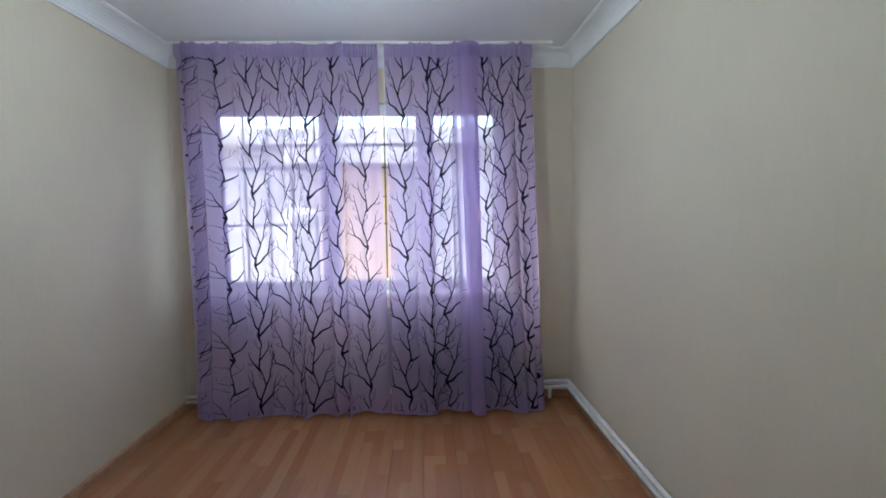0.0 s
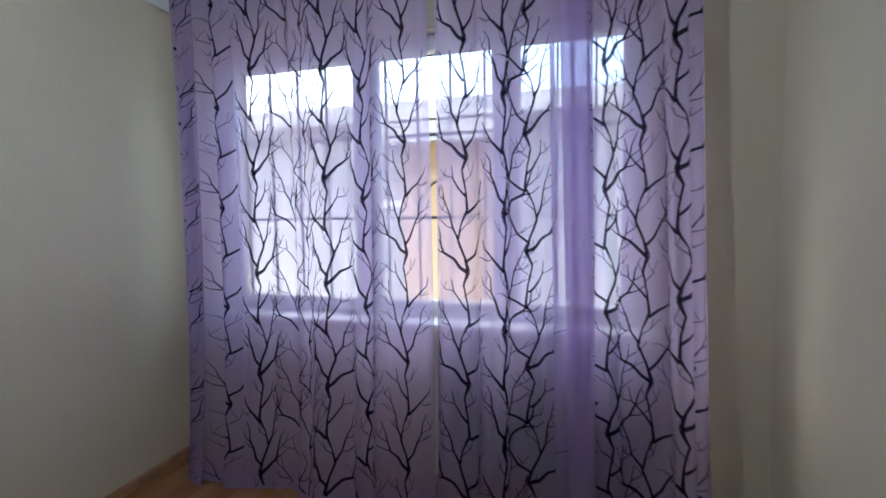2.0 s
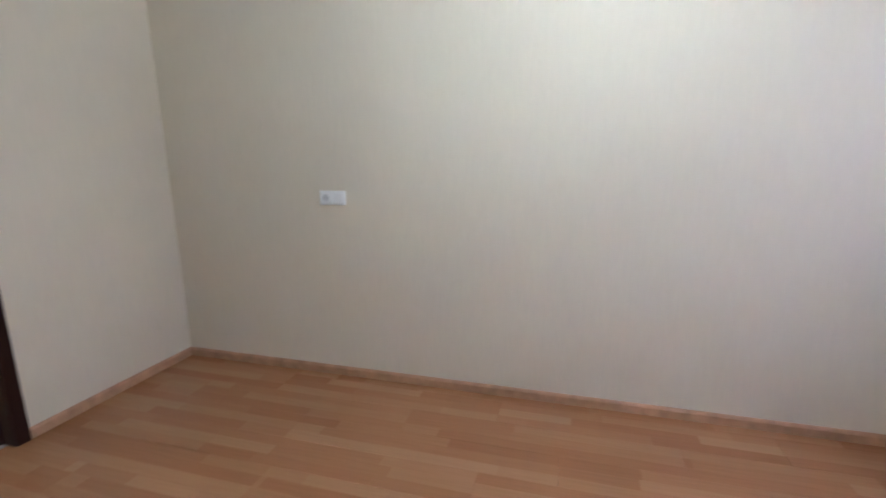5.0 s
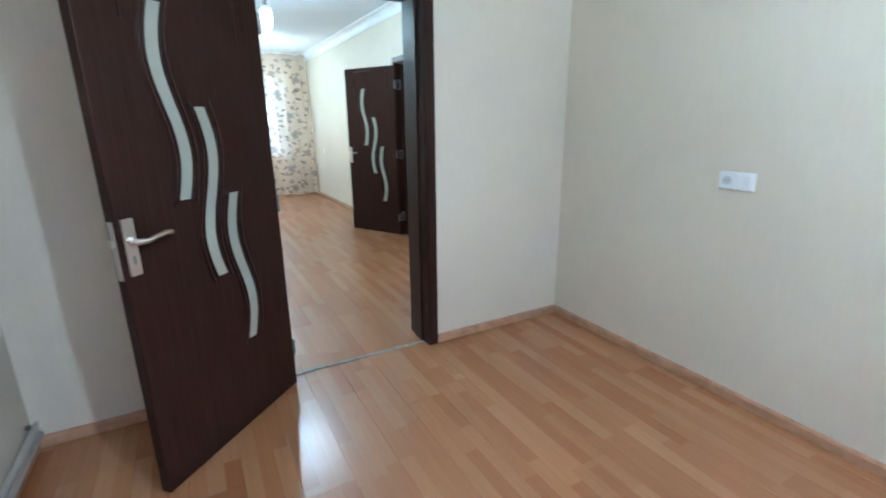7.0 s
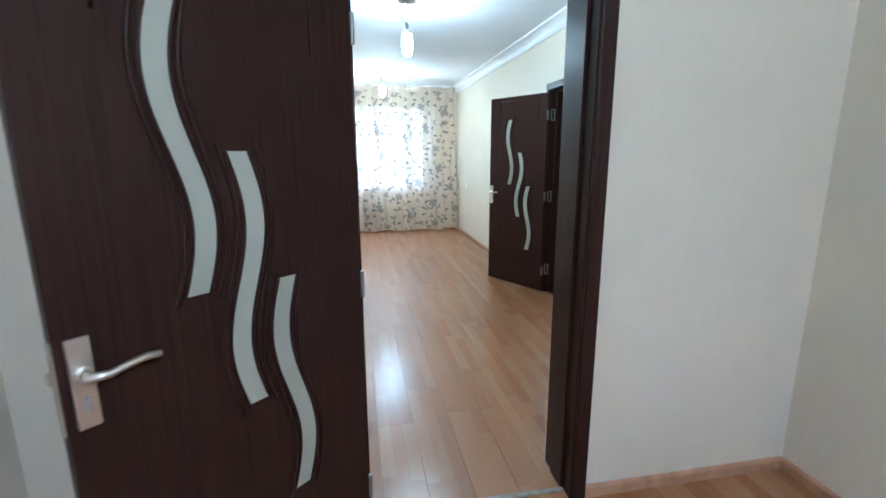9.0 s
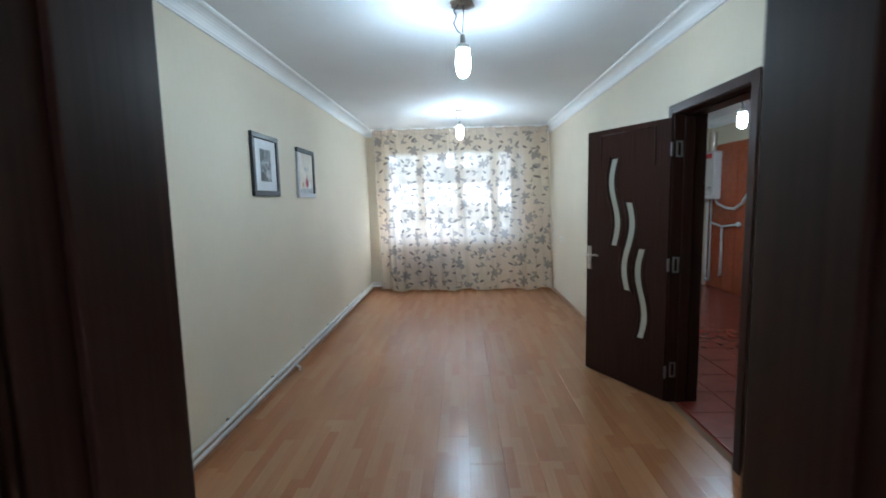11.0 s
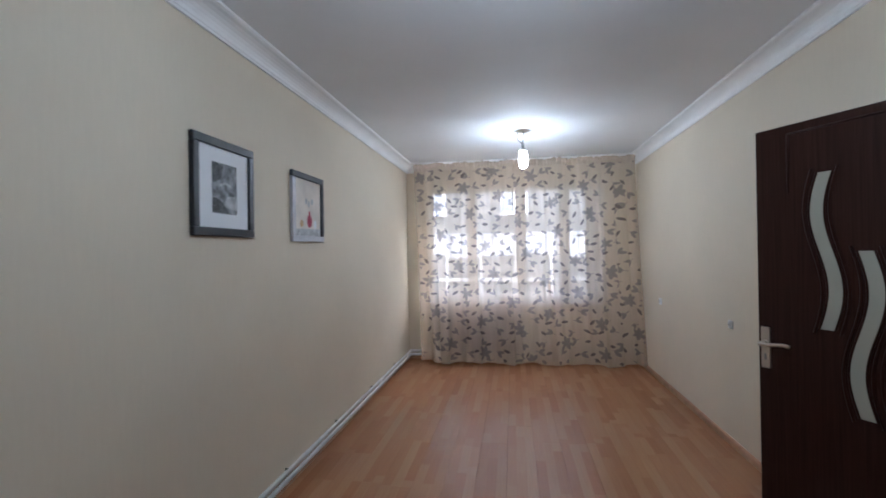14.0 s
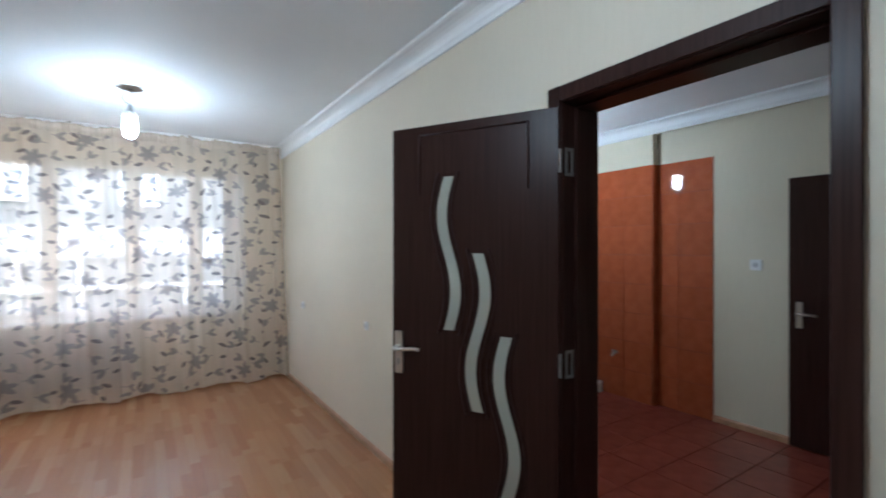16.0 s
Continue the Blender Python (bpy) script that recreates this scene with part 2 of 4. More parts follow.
def tube(points, r, n=10, bm=None):
    """A round pipe along points, with mitred bends."""
    bm = bm or bmesh.new()
    pts = [Vector(p) for p in points]
    rings = []
    for i, p in enumerate(pts):
        d0 = (p - pts[i - 1]).normalized() if i else (pts[1] - p).normalized()
        d1 = (pts[i + 1] - p).normalized() if i < len(pts) - 1 else d0
        d = (d0 + d1).normalized()
        up = Vector((0, 0, 1)) if abs(d.z) < 0.95 else Vector((1, 0, 0))
        a = d.cross(up).normalized()
        b = d.cross(a)
        k = 1 / max(0.5, d.dot(d0))
        side = d0.cross(d1)
        rings.append([bm.verts.new(p + (a * math.cos(2 * math.pi * j / n) + b * math.sin(2 * math.pi * j / n)) * r * (k if side.length > 1e-3 else 1)) for j in range(n)])
    for a, b in zip(rings, rings[1:]):
        for k in range(n):
            bm.faces.new((a[k], a[(k + 1) % n], b[(k + 1) % n], b[k]))
    bm.faces.new(list(reversed(rings[0])))
    bm.faces.new(rings[-1])
    bmesh.ops.recalc_face_normals(bm, faces=bm.faces)
    return bm


def structure(ob):
    return tagged(ob, kind="structure")

# ---- plan: bedroom south (y -4.38 to -0.10), living room north (y 0.13 to 7.05), kitchen east ----
H = 2.66            # bedroom ceiling height
HL = 2.63           # living-room and kitchen ceiling height
BY = -4.38          # bedroom window wall, inner face
LY = 7.05           # living-room window wall, inner face
KX = 5.57           # tiled kitchen wall
K2 = 5.65           # its recessed part
structure(link("wall_west", box(-0.25, BY - 0.3, -0.05, 0, LY + 0.3, H + 0.02), WALL))
structure(link("wall_bedroom_east", box(3.0, BY - 0.3, -0.05, 3.12, -0.0, H + 0.02), WALL))
# partition with the bedroom door
structure(link("wall_partition", boxes([(0, -0.10, -0.05, 1.072, 0.13, H + 0.02), (1.978, -0.10, -0.05, 3.0, 0.13, H + 0.02), (1.072, -0.10, 2.05, 1.978, 0.13, H + 0.02)]), WALL))
# living room east wall with the kitchen door
structure(link("wall_living_east", boxes([(3.0, 0.0, -0.05, 3.18, 1.838, H + 0.02), (3.0, 2.737, -0.05, 3.18, LY, H + 0.02), (3.0, 1.838, 2.06, 3.18, 2.737, H + 0.02)]), WALL))
# window walls: opening x0, x1, z0, z1
BW = (0.52, 2.77, 0.87, 2.3)
LW = (0.27, 2.6, 0.77, 2.32)
def window_wall(name, y0, y1, w, x0, x1):
    structure(link(name, boxes([(x0, y0, -0.05, w[0], y1, H + 0.02), (w[1], y0, -0.05, x1, y1, H + 0.02), (w[0], y0, -0.05, w[1], y1, w[2]), (w[0], y0, w[3], w[1], y1, H + 0.02)]), WALL))
window_wall("wall_bedroom_south", BY - 0.3, BY, BW, 0, 3.0)
window_wall("wall_living_north", LY, LY + 0.3, LW, 0, 3.18)
# kitchen shell
structure(link("wall_kitchen_east", boxes([(KX, 3.92, -0.05, 6.1, LY + 0.3, H + 0.02), (K2, 0.4, -0.05, 6.1, 3.92, H + 0.02)]), KWALL))
structure(link("wall_kitchen_south", box(3.18, 0.2, -0.05, K2, 0.4, H + 0.02), KWALL))
structure(link("wall_kitchen_north", box(3.18, LY, -0.05, KX, LY + 0.3, H + 0.02), KWALL))
structure(link("wall_kitchen_lining", boxes([(3.18, 0.4, -0.05, 3.195, 1.838, H), (3.18, 2.737, -0.05, 3.195, LY, H), (3.18, 1.838, 2.06, 3.195, 2.737, H)]), KWALL))
structure(link("ceiling", box(-0.25, BY - 0.3, H, 3.12, 0.0, H + 0.15), WHITE))
structure(link("ceiling_living", box(-0.25, 0.0, HL, 6.1, LY + 0.3, H + 0.15), WHITE))
floor = structure(link("floor", box(-0.25, BY - 0.3, -0.2, 3.06, LY + 0.3, -0.012), SUBFLOOR))
kfloor = structure(link("kitchen_floor", box(3.06, 0.2, -0.2, 6.1, LY + 0.3, -0.012), GROUT))


def ring_mould(name, x0, y0, x1, y1, profile, material):
    """A mitred moulding round a rectangular room; profile: (distance from the wall, height)."""
    bm = bmesh.new()
    loops = []
    for d, z in profile:
        loops.append([bm.verts.new(v) for v in ((x0 + d, y0 + d, z), (x1 - d, y0 + d, z), (x1 - d, y1 - d, z), (x0 + d, y1 - d, z))])
    for a, b in zip(loops, loops[1:]):
        for k in range(4):
            bm.faces.new((a[k], a[(k + 1) % 4], b[(k + 1) % 4], b[k]))
    bmesh.ops.recalc_face_normals(bm, faces=bm.faces)
    return structure(link(name, bm, material))


def cornice_profile(drop, out, top):
    pts = [(0.0, top - drop), (0.012, top - drop), (0.014, top - drop + 0.012)]
    for k in range(7):
        a = math.pi / 2 * k / 6
        pts.append((0.018 + (out - 0.03) * (1 - math.cos(a)), top - drop + 0.016 + (drop - 0.034) * math.sin(a)))
    return pts + [(out - 0.008, top - 0.016), (out, top - 0.012), (out, top + 0.002)]


ring_mould("cornice_bedroom", 0.0, BY, 3.0, -0.10, cornice_profile(0.115, 0.115, H), MOULD)
ring_mould("cornice_living", 0.0, 0.13, 3.0, LY, cornice_profile(0.1, 0.115, HL), MOULD)
ring_mould("cornice_kitchen", 3.195, 0.4, KX, LY, cornice_profile(0.11, 0.09, HL), MOULD)


def skirting(name, x0, y0, x1, y1, nx, ny):
    """A board along a wall from one end to the other; (nx, ny) points into the room."""
    t, h = 0.014, 0.055
    prof = [(0, 0.0), (t, 0.0), (t, h - 0.014), (t - 0.006, h - 0.004), (0.002, h), (0, h)]
    bm = bmesh.new()
    ends = [[bm.verts.new((x + nx * d, y + ny * d, z)) for d, z in prof] for x, y in ((x0, y0), (x1, y1))]
    n = len(prof)
    for k in range(n):
        bm.faces.new((ends[0][k], ends[0][(k + 1) % n], ends[1][(k + 1) % n], ends[1][k]))
    bm.faces.new(ends[0])
    bm.faces.new(list(reversed(ends[1])))
    bmesh.ops.recalc_face_normals(bm, faces=bm.faces)
    structure(link(name, bm, SKIRT))


skirting("baseboard_1", 3.0, BY, 3.0, -0.114, -1, 0)
skirting("baseboard_2", 2.008, -0.10, 3.0, -0.10, 0, -1)
skirting("baseboard_3", 0.0, -0.10, 1.042, -0.10, 0, -1)
skirting("baseboard_4", 0.0, BY + 0.014, 0.0, -0.114, 1, 0)
skirting("baseboard_5", 0.0, BY, 3.0, BY, 0, 1)
skirting("baseboard_6", 3.0, 0.13, 3.0, 1.808, -1, 0)
skirting("baseboard_7", 3.0, 2.77, 3.0, LY - 0.014, -1, 0)
skirting("baseboard_8", 0.0, 0.13, 0.0, LY - 0.014, 1, 0)
skirting("baseboard_9", 0.0, LY, 3.0, LY, 0, -1)
skirting("baseboard_10", K2, 0.4, K2, 3.42, -1, 0)


# ---- doors ----
def door_lining(name, width, D, label):
    """Two-board lining with a groove and stop, and casings on both faces; local x along the opening, y through the wall, the leaf on the -y side."""
    d = thing(name, (0, 0, 0), label, "door frame")
    d["kind"] = "structure"
    top, t, g = 2.03, 0.035, D - 0.075
    for x, s in ((0, 1), (width, -1)):
        part("jamb", boxes([(x - s * t, 0, 0, x, g, top + t), (x, 0.07, 0, x + s * 0.012, g, top), (x - s * t, g, 0, x - s * 0.008, g + 0.006, top + t)], 0.0015), WENGE, d)
        part("jamb_extension", box(x - s * t, g + 0.006, 0, x + s * 0.004, D, top + t, bevel=0.002), WENGE, d)
        for y0, y1 in ((-0.014, 0.0), (D, D + 0.014)):
            part("casing", box(x - s * 0.064, y0, 0, x - s * 0.004, y1, top + 0.064, bevel=0.004, seg=2), WENGE, d)
    part("head", boxes([(0, 0, top, width, g, top + t), (0, 0.07, top - 0.012, width, g, top), (0, g + 0.006, top - 0.004, width, D, top + t)], 0.0015), WENGE, d)
    for y0, y1 in ((-0.0135, 0.0), (D, D + 0.0135)):
        part("head_casing", box(-0.004, y0, top + 0.004, width + 0.004, y1, top + 0.063, bevel=0.004, seg=2), WENGE, d)
    return d


def strip_outline(u0, ztop, wave=1, grow=0.0, n=28):
    """Left and right edges of one wavy glass strip, from the top to the bottom."""
    half, left, right = 0.0305 + grow, [], []
    for k in range(n + 1):
        s = k / n
        u = u0 + wave * (0.034 * math.sin(2 * math.pi * s) + 0.003)
        z = ztop + grow - (0.675 + 2 * grow) * s
        left.append((u - half, z))
        right.append((u + half, z))
    return left, right


STRIPS = ((0.515, 1.775, 1), (0.393, 1.437, -1), (0.27, 1.092, 1))


def door_leaf(name, at, rz, L, shift, label, skew=0.0):
    """Leaf with three wavy glazed strips; local x from the hinge to the free edge, y through the leaf."""
    T, top, k8 = 0.042, 2.012, L / 0.8
    d = thing(name, at, label, "door", rz=rz)
    body = bmesh.new()
    add_box(body, 0, -T / 2, 0.008, L, T / 2, top, bevel=0.003, seg=2)
    leaf = part("leaf", body, WENGE, d)
    for u0, zt, wave in [(u * k8 + shift + skew * k, z, w) for k, (u, z, w) in enumerate(STRIPS)]:
        for s in (-1, 1):
            left, right = strip_outline(u0, zt, wave)
            bm = bmesh.new()
            y = s * (T / 2 + 0.0012)
            a = [bm.verts.new((u, y, z)) for u, z in left]
            b = [bm.verts.new((u, y, z)) for u, z in right]
            for k in range(len(a) - 1):
                bm.faces.new((a[k], b[k], b[k + 1], a[k + 1]))
            r = bmesh.ops.extrude_face_region(bm, geom=bm.faces[:])
            bmesh.ops.translate(bm, verts=[v for v in r["geom"] if isinstance(v, bmesh.types.BMVert)], vec=(0, -s * 0.004, 0))
            bmesh.ops.recalc_face_normals(bm, faces=bm.faces)
            glass = part("glass_strip", bm, FROST, d, "wavy frosted glass strip")
            # moulded bead round the strip
            for g, w in ((0.0, 0.005), (0.019, 0.0065)):
                lo, ro = strip_outline(u0, zt, wave, g)
                path = [(u, y, z) for u, z in lo] if g == 0.0 else [(u, y - s * 0.001, z) for u, z in (lo if s > 0 else lo)]
                path2 = [(u, y, z) for u, z in ro]
                part("bead", tube(path, w, 6), WENGE, d, smooth=True)
                part("bead", tube(path2, w, 6), WENGE, d, smooth=True)
    for s in (-1, 1):
        y = s * T / 2
        # long pressed grooves near the top, left and right
        for u in (L - 0.655, L - 0.148):
            part("groove", tube([(u, y, 1.97), (u, y, 1.85), (u, y + s * -0.004, 1.7)], 0.006, 8), WENGE, d, smooth=True)
        part("groove", tube([(L - 0.655, y, 1.97), (L - 0.148, y, 1.97)], 0.004, 8), WENGE, d, smooth=True)
        plate = part("handle_plate", box(L - 0.058, y - 0.005 if s > 0 else y - 0.009, 0.88, L - 0.016, y + 0.009 if s > 0 else y + 0.005, 1.075, bevel=0.003, seg=2), STEEL, d, "satin nickel lock plate")
        yy = y + s * 0.045
        lever = tube([(L - 0.037, y, 1.0), (L - 0.037, yy, 1.0), (L - 0.070, yy + s * 0.004, 0.998), (L - 0.100, yy, 1.003), (L - 0.140, yy, 1.009), (L - 0.168, yy, 1.006)], 0.0085, 10)
        part("lever", lever, STEEL, d, "curved nickel lever", smooth=True)
        part("rose", lathe([(0.016, 0), (0.016, 0.01), (0.011, 0.014)], 16, (L - 0.037, y + (0.008 * s if s > 0 else -0.022), 1.0), "Y"), STEEL, d)
        part("keyhole", box(L - 0.044, y + s * 0.008 - 0.003, 0.918, L - 0.030, y + s * 0.008 + 0.003, 0.95, bevel=0.003), HOLDER, d)
    part("latch_plate", box(L - 0.001, -0.011, 0.87, L + 0.004, 0.011, 1.07, bevel=0.001), STEEL, d)
    part("latch", box(L, -0.007, 0.985, L + 0.014, 0.007, 1.01, bevel=0.003), STEEL, d)
    for z in (0.22, 1.0, 1.8):
        h = part("hinge", lathe([(0.007, 0), (0.007, 0.09)], 12, (-0.006, T / 2, z - 0.045)), HINGE, d)
        part("hinge_wing", box(-0.006, -T / 2 - 0.0005, z - 0.045, 0.001, T / 2 - 0.002, z + 0.045), HINGE, d)
    return d


bframe = door_lining("door_frame", 0.836, 0.25, "dark wenge door lining with flat casings in the partition")
bframe.matrix_basis = pose(1.107, -0.108, 0)
door_leaf("door_1", (1.1, -0.128, 0), math.degrees(math.atan2(-0.553, -0.583)), 0.81, 0.004, "open dark wenge door with three wavy frosted glass strips")
kframe = door_lining("door_frame", 0.829, 0.21, "dark wenge door lining with flat casings, to the kitchen")
kframe.matrix_basis = pose(2.992, 2.702, 0, 0, 0, -90)
door_leaf("door_2", (2.992, 2.714, 0), math.degrees(math.atan2(0.686, -0.372)), 0.778, -0.022, "wide open dark wenge door with three wavy frosted glass strips", -0.015)
# bare hinge cut-outs on the kitchen lining
for k, z in enumerate((0.24, 1.0, 1.8)):
    hp = link("hinge_plate", boxes([(3.008, 2.697, z - 0.055, 3.052, 2.7022, z - 0.044), (3.008, 2.697, z + 0.044, 3.052, 2.7022, z + 0.055), (3.008, 2.697, z - 0.044, 3.019, 2.7022, z + 0.044), (3.041, 2.697, z - 0.044, 3.052, 2.7022, z + 0.044)]), HINGE)
    tagged(hp, "small nickel hinge plate on the dark door lining", "hinge plate", "hinge plates of the kitchen door")
tagged(link("threshold_strip", box(1.108, -0.06, -0.001, 1.942, -0.035, 0.005, bevel=0.002), paint("worn_threshold", (0.3, 0.25, 0.2), 0.6, vary=0.3, scale=20)), "thin worn threshold strip between two laminate floors", "threshold")


# ---- windows ----
def window(name, w, y, s, mullions, casement):
    """PVC window in an opening; s: +1 when the room lies on the +y side."""
    d = thing(name, (0, 0, 0), "white plastic window with glazed casements and a sill", "window")
    d["kind"] = "structure"
    x0, x1, z0, z1 = w
    ya, yb = y - s * 0.14, y - s * 0.08
    f = 0.045
    part("window_frame", boxes([(x0, ya, z0, x1, yb, z0 + f), (x0, ya, z1 - f, x1, yb, z1), (x0, ya, z0 + f, x0 + f, yb, z1 - f), (x1 - f, ya, z0 + f, x1, yb, z1 - f)], 0.004), PVC, d)
    xs = [x0 + f, *mullions, x1 - f]
    for m in mullions:
        part("mullion", box(m - 0.03, ya, z0 + f, m + 0.03, yb, z1 - f, bevel=0.004), PVC, d)
    for i, (a, b) in enumerate(zip(xs, xs[1:])):
        a2, b2 = a + (0.03 if i else 0), b - (0.03 if i < len(xs) - 2 else 0)
        c, e = 0.038, y - s * 0.125
        e2 = y - s * 0.065
        zz0, zz1 = z0 + f, z1 - f
        part("sash", boxes([(a2, e, zz0, b2, e2, zz0 + c), (a2, e, zz1 - c, b2, e2, zz1), (a2, e, zz0 + c, a2 + c, e2, zz1 - c), (b2 - c, e, zz0 + c, b2, e2, zz1 - c)], 0.004), PVC, d)
        pane = part("pane", box(a2 + c - 0.004, y - s * 0.10, zz0 + c - 0.004, b2 - c + 0.004, y - s * 0.104, zz1 - c + 0.004), GLASS, d)
        pane.visible_shadow = False
        part("window_handle", boxes([(b2 - 0.04, e2, (z0 + z1) / 2 - 0.05, b2 - 0.012, e2 + s * 0.012, (z0 + z1) / 2 + 0.05), (b2 - 0.034, e2 + s * 0.012, (z0 + z1) / 2 - 0.11, b2 - 0.018, e2 + s * 0.035, (z0 + z1) / 2)], 0.004), PVC, d)
    part("window_sill", box(x0 - 0.08, y - s * 0.08, z0 - 0.03, x1 + 0.08, y + s * 0.1, z0 + 0.002, bevel=0.008, seg=2), PVC, d)
    part("outer_sill", box(x0, y - s * 0.38, z0 - 0.03, x1, y - s * 0.14, z0 - 0.01), PVC, d)
    return d


window("window_1", BW, BY, 1, (1.13, 1.87), 0)
window("window_2", (LW[0], 2.45, LW[2], LW[3]), LY, -1, (0.88, 1.53, 2.1), 0)
reveal = bmesh.new()
foot = [(2.45, LY + 0.15), (2.45, LY + 0.07), (2.597, LY + 0.003), (2.597, LY + 0.15)]
low, high = [reveal.verts.new((x, y, LW[2] + 0.003)) for x, y in foot], [reveal.verts.new((x, y, LW[3] - 0.003)) for x, y in foot]
for k in range(4):
    reveal.faces.new((low[k], low[(k + 1) % 4], high[(k + 1) % 4], high[k]))
reveal.faces.new(low[::-1])
reveal.faces.new(high)
bmesh.ops.recalc_face_normals(reveal, faces=reveal.faces)
structure(link("trim_window_reveal", reveal, PVC))

# ---- curtains ----
class Cloth:
    """A hanging cloth: s runs along the rail, z is height; gives the place of a point on its folds."""
    def __init__(self, x0, x1, y, side, folds, amp, seed, bunches=(), flare=0.05, zbot=0.015, ztop=2.63, drift=(0.0, 0.0), wrap=9.0, puddle=0.0, sag=0.0, fold=0.85):
        self.wrap, self.puddle, self.sag, self.fold = wrap, puddle, sag, fold
        r = random.Random(seed)
        self.x0, self.x1, self.y, self.side, self.amp = x0, x1, y, side, amp
        self.waves = [(f * r.uniform(0.85, 1.15), r.uniform(0, 6.28), w, r.uniform(-0.25, 0.25)) for f, w in folds]
        self.bunches, self.flare, self.zbot, self.ztop, self.drift = bunches, flare, zbot, ztop, drift
        self.hem = [(r.uniform(3, 9), r.uniform(0, 6.28), r.uniform(0.004, 0.012)) for _ in range(3)]

    def at(self, s, z, off=0.0):
        w = self.x1 - self.x0
        h = (self.ztop - z) / self.ztop
        x = self.x0 + w * s + (self.drift[0] * (1 - s) + self.drift[1] * s) * h
        y = 0.0
        soft = 0.45 + 0.75 * h
        for f, p, a, dr in self.waves:
            ph = 2 * math.pi * f * s * w + p + dr * h * 2
            y += a * math.sin(ph) * self.amp * soft
            x += self.fold * a * math.cos(ph) * self.amp * soft
        for c, wid, n, a in self.bunches:
            g = math.exp(-((s - c) / wid) ** 2)
            ph = 2 * math.pi * n * (s - c) / wid
            x += g * a * math.sin(ph)
            y += g * a * 0.6 * math.cos(ph)
        z -= self.sag * max(0.0, 1 - 9 * h) * abs(math.sin(math.pi * s * w / 0.31)) ** 1.5
        y += self.flare * h * h - 0.03 * math.exp(-((s - self.wrap) / 0.05) ** 2)
        y += self.puddle * h ** 7 * (0.65 + 0.35 * math.sin(s * w * 9 + self.waves[0][1]))
        return Vector((x, self.y + self.side * (y + off), z))

    def bottom(self, s):
        return self.zbot + sum(a * (1 + math.sin(f * s * 6.28 + p)) for f, p, a in self.hem)

    def sheet(self, ns=260, nz=26):
        bm = bmesh.new()
        rows = []
        for j in range(nz + 1):
            row = []
            for i in range(ns + 1):
                s = i / ns
                zb = self.bottom(s)
                row.append(bm.verts.new(self.at(s, zb + (self.ztop - zb) * j / nz)))
            rows.append(row)
        for a, b in zip(rows, rows[1:]):
            for i in range(ns):
                bm.faces.new((a[i], a[i + 1], b[i + 1], b[i]))
        return bm

    def hem_band(self, height=0.1, ns=260):
        """The turned-up hem, a second layer of cloth along the bottom edge."""
        bm = bmesh.new()
        rows = []
        for f, o in ((0.0, -0.001), (0.03, -0.005), (0.5, -0.005), (0.97, -0.005), (1.0, -0.001)):
            rows.append([bm.verts.new(self.at(i / ns, self.bottom(i / ns) + f * height, o)) for i in range(ns + 1)])
        for a, b in zip(rows, rows[1:]):
            for i in range(ns):
                bm.faces.new((a[i], a[i + 1], b[i + 1], b[i]))
        return bm

    def header(self, ns=260):
        """The gathered heading tape, a ruffle over the rail."""
        bm = bmesh.new()
        rows = []
        for dz, o in ((-0.075, 0.004), (-0.05, 0.014), (-0.02, 0.02), (0.0, 0.008), (0.018, 0.018)):
            rows.append([bm.verts.new(self.at(i / ns, self.ztop + dz, o + 0.006 * math.sin(i * 1.7) + 0.004 * math.sin(i * 0.61)) + Vector((0, 0, 0.006 * math.sin(i * 0.9) * (dz > 0)))) for i in range(ns + 1)])
        for a, b in zip(rows, rows[1:]):
            for i in range(ns):
                bm.faces.new((a[i], a[i + 1], b[i + 1], b[i]))
        return bm


    def stretch(self, s, z):
        """Metres of cloth for a unit of s."""
        a, b = self.at(s - 0.003, z), self.at(s + 0.003, z)
        return max((b - a).length / 0.006, 0.2)

    def width(self):
        """Metres of cloth from edge to edge, along the folds."""
        return min(1.22 * (self.x1 - self.x0), sum((self.at((k + 1) / 300, 1.2) - self.at(k / 300, 1.2)).length for k in range(300)))

    def find(self, x, z=1.2):
        return min((k / 400 for k in range(401)), key=lambda s: abs(self.at(s, z).x - x))


def ribbon(bm, cloth, pts, w0, w1, side=1):
    """A printed line on the cloth: pts are (s, z); the width tapers from w0 to w1 metres."""
    span = cloth.x1 - cloth.x0
    fine = []
    for k in range(len(pts) - 1):
        for q in range(3):
            f = q / 3
            fine.append((pts[k][0] + (pts[k + 1][0] - pts[k][0]) * f, pts[k][1] + (pts[k + 1][1] - pts[k][1]) * f))
    fine.append(pts[-1])
    prev = None
    n = len(fine) - 1
    for k, (s, z) in enumerate(fine):
        a, b = fine[max(0, k - 1)], fine[min(n, k + 1)]
        dx, dz = (b[0] - a[0]) * span, b[1] - a[1]
        ln = math.hypot(dx, dz) or 1
        w = (w0 + (w1 - w0) * k / n) / 2
        span = cloth.stretch(s, z)
        ns, nz = -dz / ln * w / span, dx / ln * w
        zt = cloth.ztop - 0.01
        if not (0.004 < s < 0.996) or z > zt or z < cloth.bottom(min(1, max(0, s))) + 0.01:
            prev = None
            continue
        here = [bm.verts.new(cloth.at(s + ns, z + nz, 0.002)), bm.verts.new(cloth.at(s - ns, z - nz, 0.002))]
        if prev:
            bm.faces.new((prev[0], prev[1], here[1], here[0]))
        prev = here


